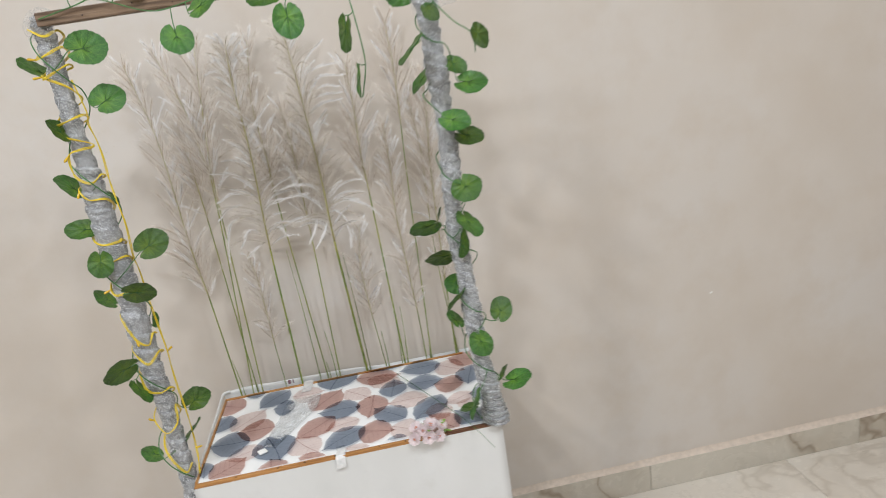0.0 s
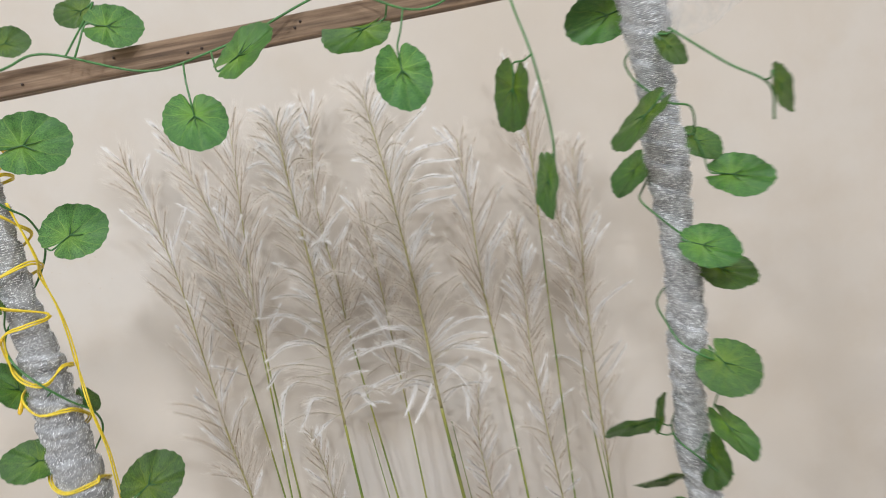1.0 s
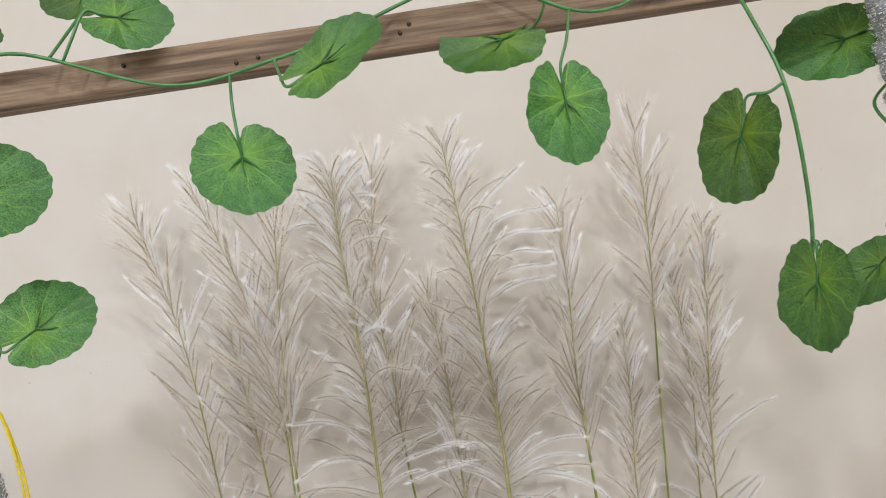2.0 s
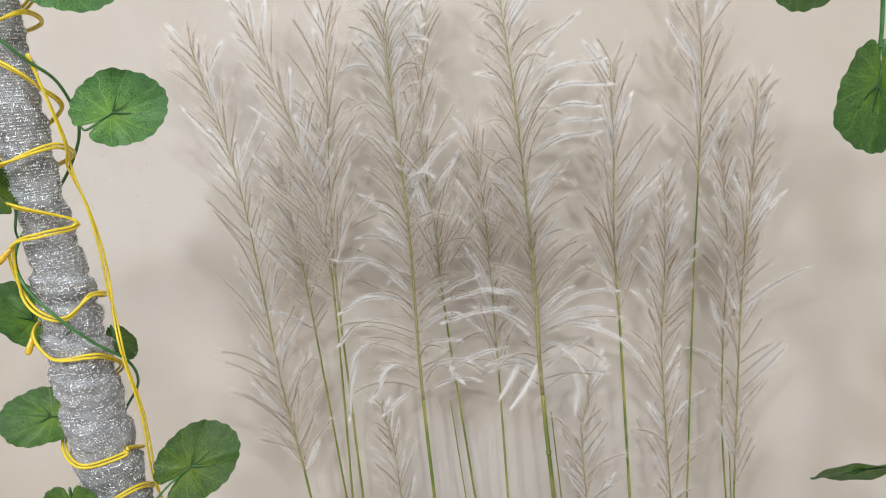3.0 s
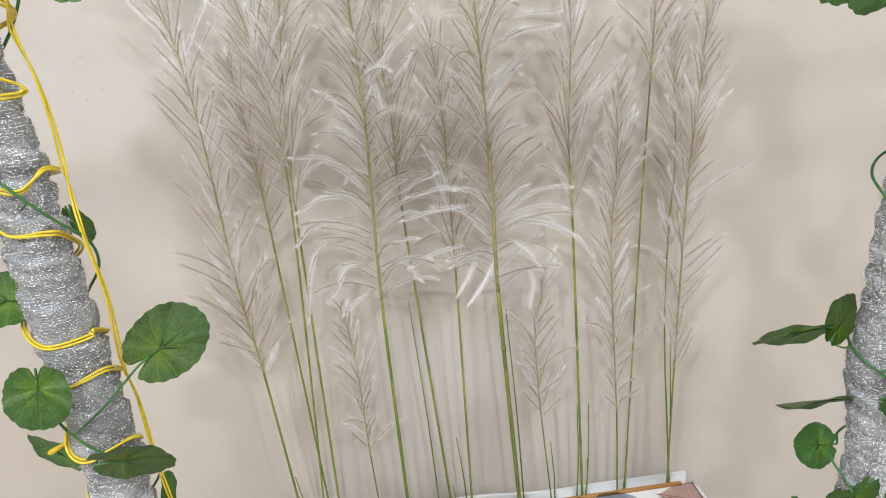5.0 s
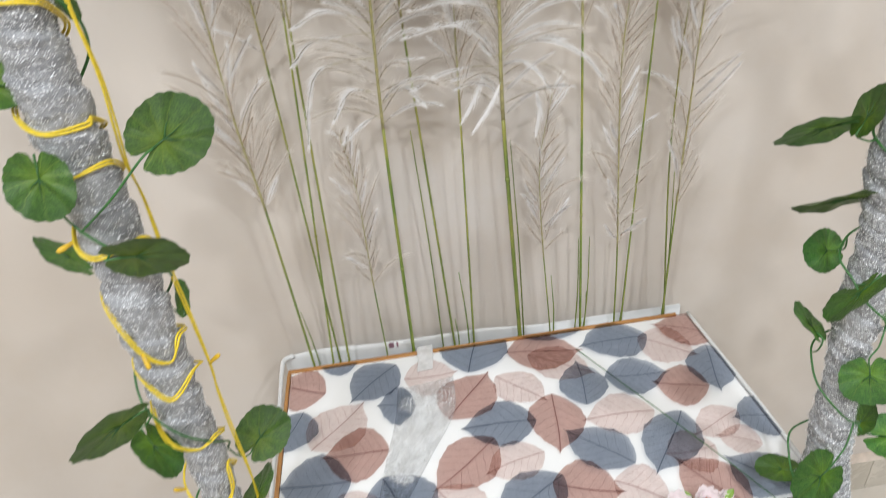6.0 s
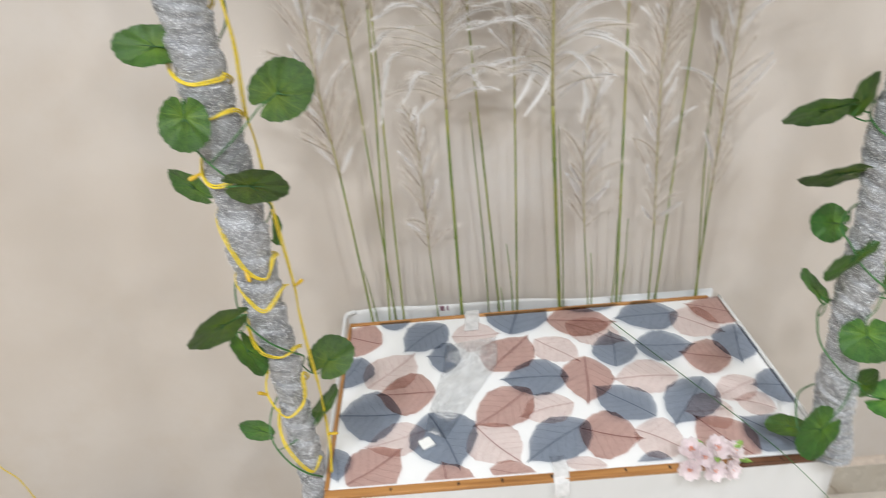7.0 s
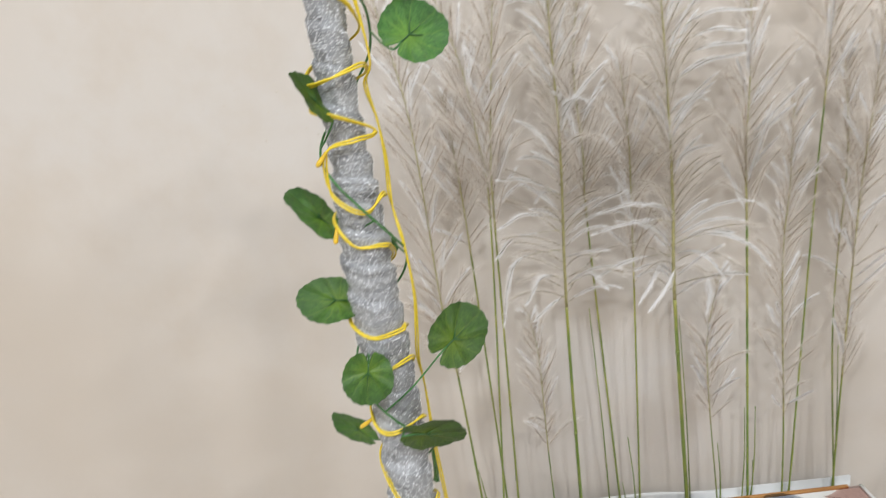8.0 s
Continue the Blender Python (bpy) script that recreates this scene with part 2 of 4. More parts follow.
def leaf_print(name, tint, dark):
    """A film of ink on the white sheet, that lets the sheet and other prints show through."""
    k = Maker(name)
    uv = k.coords("UV")
    sep = k.add("SeparateXYZ", Vector=uv)
    u, v = sep.outputs[0], k.math("ABSOLUTE", k.math("SUBTRACT", sep.outputs[1], 0.5))
    n = k.noise(k.coords(), 90, 6, 0.7)
    wob = k.math("MULTIPLY", k.math("SUBTRACT", k.noise(k.coords(), 35, 4), 0.5), 3.2)
    ribs = k.math("ABSOLUTE", k.math("SINE", k.math("ADD", k.math("MULTIPLY", k.math("ADD", u, k.math("MULTIPLY", v, 0.55)), 24.0), wob)))
    side = k.math("MULTIPLY", k.gray(ribs, 0.0, 0.13, 1, 0), k.gray(k.noise(k.coords(), 55, 3), .35, .65, .45, .95))
    grit = k.noise(k.coords(), 520, 4, 0.75)
    mid = k.gray(v, 0.005, 0.013, 1, 0)
    line = k.math("MAXIMUM", side, mid)
    c = k.ramp(n, (0.25, tuple(x * 0.93 for x in tint)), (0.75, tuple(min(1, x * 1.06) for x in tint)))
    c = k.mix(k.gray(grit, .5, .75, 0, .4), c, dark)
    c = k.mix(k.gray(grit, .25, .5, .18, 0), c, (.95, .95, .95))
    c = k.mix(k.math("MULTIPLY", line, 0.9), c, dark)
    edge = k.gray(v, 0.42, 0.5, 0, 0.2)
    c = k.mix(edge, c, dark)
    tr = k.add("BsdfTransparent", Color=c)
    k.surface(tr.outputs[0])
    return k.m


def reed_stem():
    k = Maker("reed_stem", 0.4, 0, 0.5)
    o = k.coords()
    n = k.noise(k.scaled(o, (300, 300, 4)), 1.0, 4)
    p = k.noise(k.scaled(o, (6, 6, 9)), 1.0, 3)
    c = k.ramp(n, (0.3, (0.065, 0.125, 0.016)), (0.55, (0.15, 0.24, 0.036)), (0.75, (0.31, 0.36, 0.075)))
    c = k.mix(k.gray(p, 0.48, 0.60, 0, 0.65), c, (0.42, 0.40, 0.09))
    info = k.add("ObjectInfo").outputs["Random"]
    c = k.mix(k.math("MULTIPLY", info, 0.3), c, (0.30, 0.26, 0.09))
    k.colour(c)
    k.bump(n, 0.25, 0.0006)
    return k.m


def fibre(name, base, light, trans=0.35):
    k = Maker(name, 0.55, 0, 0.3)
    i = k.add("NewGeometry").outputs["Random Per Island"]
    c = k.ramp(i, (0.0, base), (1.0, light))
    k.colour(c)
    tr = k.add("BsdfTranslucent", Color=c)
    mx = k.add("MixShader", Fac=trans)
    k.t.links.new(k.b.outputs[0], mx.inputs[1])
    k.t.links.new(tr.outputs[0], mx.inputs[2])
    k.surface(mx.outputs[0])
    return k.m


def white_cloth():
    k = Maker("white_cover", 0.55, 0, 0.35)
    o = k.coords()
    a = k.noise(k.scaled(o, (3, 3, 1.2)), 1.6, 4)
    b = k.noise(o, 14, 5, 0.6)
    c = k.ramp(a, (0.3, (0.66, 0.665, 0.66)), (0.7, (0.74, 0.745, 0.75)))
    c = k.mix(k.gray(b, 0.58, 0.8, 0, 0.35), c, (0.58, 0.57, 0.55))
    k.colour(c)
    k.bump(k.math("ADD", k.math("MULTIPLY", a, 4.0), b), 0.35, 0.004)
    return k.m


def sheet_white():
    k = Maker("printed_sheet_white", 0.33, 0, 0.5)
    o = k.coords()
    k.colour(k.ramp(k.noise(o, 20, 4), (0.3, (0.84, 0.85, 0.85)), (0.7, (0.88, 0.885, 0.885))))
    k.bump(k.noise(o, 9, 3), 0.08, 0.004)
    return k.m


def film_tape():
    k = Maker("clear_tape", 0.3, 0, 0.5)
    k.colour((0.86, 0.86, 0.86))
    k.plug(k.b, "Alpha", k.gray(k.noise(k.coords(), 70, 4), 0.3, 0.7, 0.45, 0.72))
    return k.m


WALL = wall_paint()
FLOOR = marble("floor_marble", (0.60, 0.545, 0.475), (0.71, 0.665, 0.60), (0.47, 0.39, 0.30), 0.5)
SKIRT = marble("skirting_marble", (0.49, 0.455, 0.39), (0.61, 0.57, 0.50), (0.36, 0.275, 0.19), 1.1)
GROUT = plain("skirting_grout", (0.60, 0.515, 0.44), 0.85, 0, 0.12, 70, 0.4, 0.0015)
WHITE_PAINT = plain("ceiling_white", (0.80, 0.80, 0.78), 0.7, 0, 0.03)
BAR = wood("weathered_wood", (0.13, 0.08, 0.048), (0.26, 0.175, 0.115), (0.035, 0.02, 0.012), 0, 75.0, 0.75)
STRIP = wood("varnished_strip", (0.40, 0.185, 0.055), (0.50, 0.25, 0.085), (0.22, 0.09, 0.025), 0, 40.0, 0.35)
STRIP_Y = wood("varnished_strip_side", (0.40, 0.185, 0.055), (0.50, 0.25, 0.085), (0.22, 0.09, 0.025), 1, 40.0, 0.35)
STRIP_DARK = wood("dark_strip", (0.12, 0.05, 0.025), (0.17, 0.075, 0.035), (0.05, 0.02, 0.012), 0, 40.0, 0.4)
NAIL = plain("nail_head", (0.05, 0.035, 0.03), 0.5, 0.6)
CLOTH = white_cloth()
SHEET = sheet_white()
TAPE = film_tape()
NET = silver_net()
SHEER = sheer_net()
# near-white and barely metallic: the threads' glitter is put into the colour
SILVER = plain("silver_thread_glint", (0.95, 0.97, 1.0), 0.3, 0.15, 0.02, 90)
GREY_THREAD = plain("grey_net_thread", (0.60, 0.61, 0.63), 0.5, 0.0, 0.2, 90)
LEAF = leaf_green()
VINE = plain("vine_plastic", (0.045, 0.16, 0.04), 0.38, 0, 0.25, 120)
RIB = plain("leaf_rib_plastic", (0.025, 0.10, 0.022), 0.4, 0, 0.2, 120)
YELLOW = plain("yellow_cord", (0.74, 0.56, 0.035), 0.38, 0, 0.14, 300)
AMBER = plain("bulb_resin", (0.62, 0.40, 0.03), 0.2, 0, 0.2, 200)
STEM = reed_stem()
RACHIS = plain("plume_axis", (0.36, 0.33, 0.15), 0.5, 0, 0.3, 150)
HUSK = fibre("plume_grain", (0.11, 0.062, 0.030), (0.32, 0.20, 0.105), 0.1)
HUSK_GREEN = fibre("plume_grain_greenish", (0.09, 0.06, 0.028), (0.27, 0.20, 0.095), 0.1)
HAIR = fibre("plume_hair", (0.85, 0.79, 0.725), (0.98, 0.965, 0.945), 0.5)
TUFT = fibre("plume_tuft", (0.94, 0.935, 0.94), (0.99, 0.985, 0.985), 0.25)
PETAL = fibre("petal_pink", (0.955, 0.86, 0.88), (0.985, 0.95, 0.955), 0.4)
ORANGE = plain("stamen_orange", (0.85, 0.30, 0.10), 0.5)
BUD_GREEN = plain("bud_leaf_green", (0.22, 0.36, 0.07), 0.5)
PAPER = plain("white_paper", (0.82, 0.82, 0.80), 0.7, 0, 0.05)
NAVY = plain("navy_cloth", (0.018, 0.022, 0.05), 0.8, 0, 0.3, 40)
BROWN = plain("brown_stone", (0.10, 0.065, 0.045), 0.6, 0, 0.4, 30)
MAUVE = plain("mauve_print", (0.25, 0.13, 0.17), 0.6)
G_PRINT = leaf_print("grey_leaf_ink", (0.50, 0.535, 0.595), (0.18, 0.21, 0.26))
B_PRINT = leaf_print("brown_leaf_ink", (0.745, 0.605, 0.57), (0.38, 0.22, 0.21))
P_PRINT = leaf_print("pink_leaf_ink", (0.90, 0.83, 0.81), (0.55, 0.40, 0.39))

# ---- room ----
X0, X1, Y0, Y1, TOP = -2.3, 2.7, -2.2, 2.0, 2.9


def room_wall(name, x0, x1, y0, y1, label):
    return tagged(part(name, box_bm(x0, x1, y0, y1, -0.1, TOP), WALL), label, "wall", kind="structure")


wall = room_wall("wall_north", X0 - .15, X1 + .15, Y1, Y1 + .15, "beige painted plaster wall with faint stains behind the reeds")
# unseen walls and ceiling, added to keep the world out and bounce lamplight
room_wall("wall_south", X0 - .15, X1 + .15, Y0 - .15, Y0, "unseen beige painted plaster wall added to close the room")
room_wall("wall_east", X1, X1 + .15, Y0, Y1, "unseen beige painted plaster side wall added to close the room")
room_wall("wall_west", X0 - .15, X0, Y0, Y1, "unseen beige painted plaster side wall added to close the room")
tagged(part("ceiling", box_bm(X0 - .15, X1 + .15, Y0 - .15, Y1 + .15, TOP, TOP + .12), WHITE_PAINT), "unseen plain white painted ceiling added to close the room", "ceiling", kind="structure")
floor = tagged(part("floor", box_bm(X0, X1, Y0, Y1, -0.1, -0.004), GROUT), "polished beige marble tile floor with brown veins", "floor", kind="structure")

def disc_bm(radius, z0, z1, bevel=0.0):
    bm = bmesh.new()
    bmesh.ops.create_cone(bm, cap_ends=True, segments=40, radius1=radius, radius2=radius, depth=z1 - z0)
    for v in bm.verts:
        v.co.z += (z0 + z1) / 2
    if bevel:
        bmesh.ops.bevel(bm, geom=[e for e in bm.edges if abs(e.verts[0].co.z - e.verts[1].co.z) < 1e-6], offset=bevel, segments=2, affect="EDGES")
    return bm


# emissive discs of the added ceiling lights, none of them in view
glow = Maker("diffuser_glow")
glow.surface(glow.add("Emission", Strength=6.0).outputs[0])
for x, y, watts in ADDED_LAMPS:
    lamp = empty("added_ceiling_light", (x, y, TOP))
    tagged(lamp, "added small round ceiling light out of view, with a white rim, switched on", "ceiling light", "ceiling lights")
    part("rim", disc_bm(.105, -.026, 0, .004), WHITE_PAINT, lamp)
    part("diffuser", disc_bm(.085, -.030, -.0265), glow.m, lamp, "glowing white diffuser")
    data = bpy.data.lights.new("added_ceiling_lamp", "AREA")
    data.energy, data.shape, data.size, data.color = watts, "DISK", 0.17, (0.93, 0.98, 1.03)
    lo = new("added_ceiling_lamp", data)
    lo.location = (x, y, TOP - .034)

# raised specks and flakes in the wall paint
rng = random.Random(4)


def chip_mesh():
    bm = bmesh.new()
    bmesh.ops.create_icosphere(bm, subdivisions=1, radius=1)
    for v in bm.verts:
        v.co *= rng.uniform(0.7, 1.25)
        v.co.y *= 0.35
    me = bpy.data.meshes.new("paint_chip")
    bm.to_mesh(me)
    bm.free()
    me.materials.append(PAPER)
    return me


CHIP = chip_mesh()
WALL_CHIP = CHIP.copy()
WALL_CHIP.materials[0] = WALL
for x, z, r, me in [(1.078, 0.60, 0.0042, CHIP), (0.0, 1.325, 0.0018, CHIP)] + \
        [(-0.47 + rng.uniform(-.09, .09), 1.29 + rng.uniform(-.05, .05), rng.uniform(.0012, .002), WALL_CHIP) for _ in range(16)] + \
        [(0.47 + rng.uniform(-.12, .15), 1.2 + rng.uniform(-.2, .2), rng.uniform(.0012, .0018), WALL_CHIP) for _ in range(8)]:
    c = part("paint_chip", me, None, wall)
    c.location = (x, Y1, z)
    c.scale = (r * 1.2, r, r)

# ---- the box that the frame and the reeds stand on ----
BX0, BX1, BY0, BY1, BZ = -0.276, 0.368, 1.586, 1.952, 0.585
stand = empty("box_stand", ((BX0 + BX1) / 2, (BY0 + BY1) / 2, 0))
tagged(stand, "rectangular stand wrapped in white sheeting with wooden edge strips", "stand")
at = Matrix.Translation(-stand.location)


def stand_part(name, bm, material, label="", parent=None):
    ob = part(name, bm, material, parent or stand, label)
    ob.data.transform(at)
    return ob


def cover_bm():
    """White sheeting round the body: four grids with soft sag and creases."""
    bm = bmesh.new()
    n, rows = 30, 26
    loop = []
    for (xa, ya), (xb, yb) in (((BX0, BY0), (BX1, BY0)), ((BX1, BY0), (BX1, BY1)), ((BX1, BY1), (BX0, BY1)), ((BX0, BY1), (BX0, BY0))):
        for i in range(n):
            loop.append((xa + (xb - xa) * i / n, ya + (yb - ya) * i / n))
    cx, cy = (BX0 + BX1) / 2, (BY0 + BY1) / 2
    grid = []
    for j in range(rows + 1):
        z = .5895 * (1 - j / rows)
        row = []
        for i, (x, y) in enumerate(loop):
            d = Vector((x - cx, y - cy, 0)).normalized()
            k = noise.noise((x * 7, y * 7, z * 3)) * 0.0035 + noise.noise((x * 22, y * 22, z * 9)) * 0.0012
            k = k * (0.25 if i % n == 0 else 1.0) * min(1, j / 2) - 0.001 * (j > 0)
            row.append(bm.verts.new((x + d.x * k, y + (d.y * k if y < 1.9 else 0), z)))
        grid.append(row)
    m = len(loop)
    for j in range(rows):
        for i in range(m):
            bm.faces.new((grid[j][i], grid[j + 1][i], grid[j + 1][(i + 1) % m], grid[j][(i + 1) % m]))
    bm.faces.new(grid[-1])
    return bm


smooth(stand_part("cover", cover_bm(), CLOTH, "white wrinkled sheeting"))
stand_part("body", box_bm(BX0 + .006, BX1 - .006, BY0 + .006, BY1 - .006, 0.002, BZ), PAPER)
stand_part("front_strip", box_bm(BX0 + .002, 0.246, BY0 + .0006, BY0 + .012, .5868, .5945, .0012), STRIP, "orange-brown varnished wooden strip")
stand_part("front_strip", box_bm(0.2465, BX1 - .004, BY0 + .0009, BY0 + .012, .5868, .5935, .0012), STRIP_DARK, "dark brown wooden strip")
stand_part("back_strip", box_bm(BX0 + .002, BX1 - .02, BY1 - .006, BY1, BZ - .006, .5965, .001), STRIP, "thin orange-brown wooden strip")
stand_part("side_strip", box_bm(BX0 + .001, BX0 + .0065, BY0 + .0125, BY1 - .0065, BZ - .006, .5955, .001), STRIP_Y, "thin orange-brown wooden strip")
side = stand_part("side_strip", tube(spline([(BX1 - .003, BY0 + .02, .5945), (BX1 - .001, 1.75, .596), (BX1 - .002, BY1 - .005, .5955)], 20), 0.0030, 8), CLOTH, "rolled white edge")
for x in (-0.19, -0.105, -0.05, 0.012, 0.105, 0.16, 0.235, 0.30):
    bm = bmesh.new()
    bmesh.ops.create_uvsphere(bm, u_segments=8, v_segments=5, radius=0.0016)
    for v in bm.verts:
        v.co.z *= 0.4
        v.co += Vector((x, BY0 + .006 + rng.uniform(-.003, .003), .5945 if x < .24 else .5935))
    stand_part("nail", bm, NAIL)


def flap_bm():
    """The sheeting's loose upper edge, standing up behind the reeds."""
    bm = bmesh.new()
    cols = []
    for i in range(61):
        u = i / 60
        x = BX0 - .004 + (BX1 - BX0 + .004) * u
        h = 0.010 + 0.005 * math.sin(u * 5.2 + .4) + 0.004 * noise.noise((x * 9, 0, 3)) - .010 * u
        y = 1.979 + 0.004 * math.sin(u * 17) * (1 - u)
        col = []
        for q, (dy, z) in enumerate(((.001, .50), (.001, .585), (0, .593 + h * .6), (-.0015, .593 + h), (-.004, .593 + h * .9), (-.0045, .593 + h * .3), (-.004, .56))):
            col.append(bm.verts.new((x, min(y + dy, 1.994), z)))
        cols.append(col)
    for a, b in zip(cols, cols[1:]):
        for q in range(len(a) - 1):
            bm.faces.new((a[q], b[q], b[q + 1], a[q + 1]))
    return bm


smooth(stand_part("cover_flap", flap_bm(), CLOTH, "loose wavy upper edge of white sheeting"))
# the flap turns the back corner and runs forward along the side
smooth(stand_part("cover_flap", tube(spline([(BX0 + .01, 1.977, .603), (BX0 - .004, 1.968, .603), (BX0 - .006, 1.94, .601), (BX0 - .004, 1.86, .598), (BX0 - .003, 1.72, .594), (BX0 - .002, 1.62, .588)], 40), lambda u: .0042 - .0018 * u, 8), CLOTH))
stand_part("printed_mark", box_bm(-.116, -.108, 1.9715, 1.9735, .594, .604), MAUVE)
stand_part("printed_mark", box_bm(-.104, -.101, 1.9715, 1.9735, .594, .604), MAUVE)

# ---- the printed sheet on top ----
SX0, SX1, SY0, SY1, SZ = BX0 + .007, BX1 - .0042, BY0 + .0125, BY1 - .0065, 0.593
sheet = tagged(part("printed_sheet", box_bm(SX0, SX1, SY0, SY1, SZ - .006, SZ), SHEET), "white sheet printed with grey, brown and pink skeleton leaves", "sheet")
G_LEAVES = [
    (-0.231, 1.952, -0.164, 1.953, 0.056), (-0.184, 1.860, -0.108, 1.926, 0.076), (-0.277, 1.773, -0.245, 1.854, 0.070), (-0.276, 1.720, -0.179, 1.720, 0.096),
    (-0.144, 1.840, -0.087, 1.832, 0.071), (-0.035, 1.781, 0.070, 1.770, 0.078), (0.036, 2.009, -0.003, 1.883, 0.101), (0.197, 1.948, 0.091, 1.947, 0.037),
    (-0.097, 1.609, -0.141, 1.716, 0.092), (-0.021, 1.615, 0.078, 1.676, 0.071), (-0.254, 1.603, -0.271, 1.663, 0.036), (0.168, 1.899, 0.280, 1.906, 0.081),
    (0.332, 1.764, 0.354, 1.863, 0.070), (0.156, 1.875, 0.144, 1.782, 0.066), (0.279, 1.814, 0.186, 1.830, 0.073), (0.190, 1.648, 0.260, 1.745, 0.070),
    (0.317, 1.719, 0.383, 1.709, 0.068)]
G_LEAVES += [(0.279, 1.669, 0.337, 1.591, 0.076), (0.102, 1.750, 0.169, 1.674, 0.068), (0.117, 1.603, 0.165, 1.599, 0.027)]
B_LEAVES = [
    (-0.295, 1.918, -0.215, 1.888, 0.081), (-0.221, 1.770, -0.129, 1.762, 0.087), (0.024, 1.887, -0.045, 1.799, 0.082), (0.083, 1.708, 0.104, 1.816, 0.074),
    (0.180, 1.902, 0.062, 1.917, 0.083), (-0.082, 1.683, 0.009, 1.753, 0.074), (0.144, 1.637, 0.063, 1.668, 0.085), (-0.173, 1.656, -0.247, 1.602, 0.078),
    (-0.130, 1.629, -0.114, 1.566, 0.067), (0.002, 1.595, -0.064, 1.609, 0.038), (0.298, 1.935, 0.384, 1.884, 0.077), (0.246, 1.811, 0.319, 1.783, 0.080),
    (0.215, 1.674, 0.273, 1.593, 0.078)]
P_LEAVES = [
    (-0.158, 1.863, -0.232, 1.784, 0.082), (-0.016, 1.892, -0.099, 1.895, 0.078), (0.094, 1.802, 0.035, 1.871, 0.064), (0.184, 1.848, 0.092, 1.907, 0.070),
    (-0.017, 1.701, 0.067, 1.719, 0.060), (-0.023, 1.613, -0.076, 1.689, 0.074), (-0.233, 1.665, -0.145, 1.687, 0.059), (0.026, 1.606, 0.085, 1.603, 0.027),
    (0.342, 1.852, 0.267, 1.909, 0.082), (0.129, 1.765, 0.229, 1.757, 0.072), (0.256, 1.709, 0.333, 1.736, 0.050), (0.287, 1.705, 0.334, 1.675, 0.048), (0.209, 1.679, 0.277, 1.685, 0.067),
    (0.198, 1.618, 0.136, 1.658, 0.072)]


def leaf_print_mesh(tip, base, width, z, phase):
    """A skeleton leaf with a drawn-out tip, kept inside the sheet's edge."""
    nu, nv = 52, 8
    d = Vector(base) - Vector(tip)
    across = Vector((-d.y, d.x)).normalized()
    verts, uvs, faces = [], [], []
    for i in range(nu + 1):
        u = i / nu
        h = max(0.0, math.sin(math.pi * min(1, u ** 1.3))) ** 0.74
        s = min(1, u / 0.24)
        h *= 0.06 + 0.94 * s * s * (3 - 2 * s)
        if u < 0.16:
            h = max(h, 0.03 * u / 0.16)
        for j in range(nv + 1):
            v = j / nv * 2 - 1
            q = Vector(tip) + d * u + across * (v * h * width * 0.5 * (1 + 0.022 * math.sin(u * 31 + phase) + 0.014 * math.sin(u * 57 + 2 * phase + v)))
            q += across * 0.006 * math.sin(u * 2.6 + phase) * (1 - u)
            verts.append((min(max(q.x, SX0), SX1), min(max(q.y, SY0), SY1), z))
            uvs.append((u, 0.5 + v * 0.5 * max(h, 0.02)))
    for i in range(nu):
        for j in range(nv):
            a = i * (nv + 1) + j
            faces.append((a, a + 1, a + nv + 2, a + nv + 1))
    me = bpy.data.meshes.new("leaf_print")
    me.from_pydata(verts, [], faces)
    lay = me.uv_layers.new(name="UVMap")
    for loop in me.loops:
        lay.data[loop.index].uv = uvs[loop.vertex_index]
    return me


z = SZ + 0.0003
for leaves, ink, word in ((P_LEAVES, P_PRINT, "pale pink printed leaf"), (B_LEAVES, B_PRINT, "brown printed leaf"), (G_LEAVES, G_PRINT, "slate-grey printed leaf")):
    for x, y, xb, yb, w in leaves:
        part("leaf_print", leaf_print_mesh((x, y), (xb, yb), w * 1.04, z, x * 40), ink, sheet, word)
        z += 0.00015

# ---- poles wrapped in silver net, and the bar between them ----


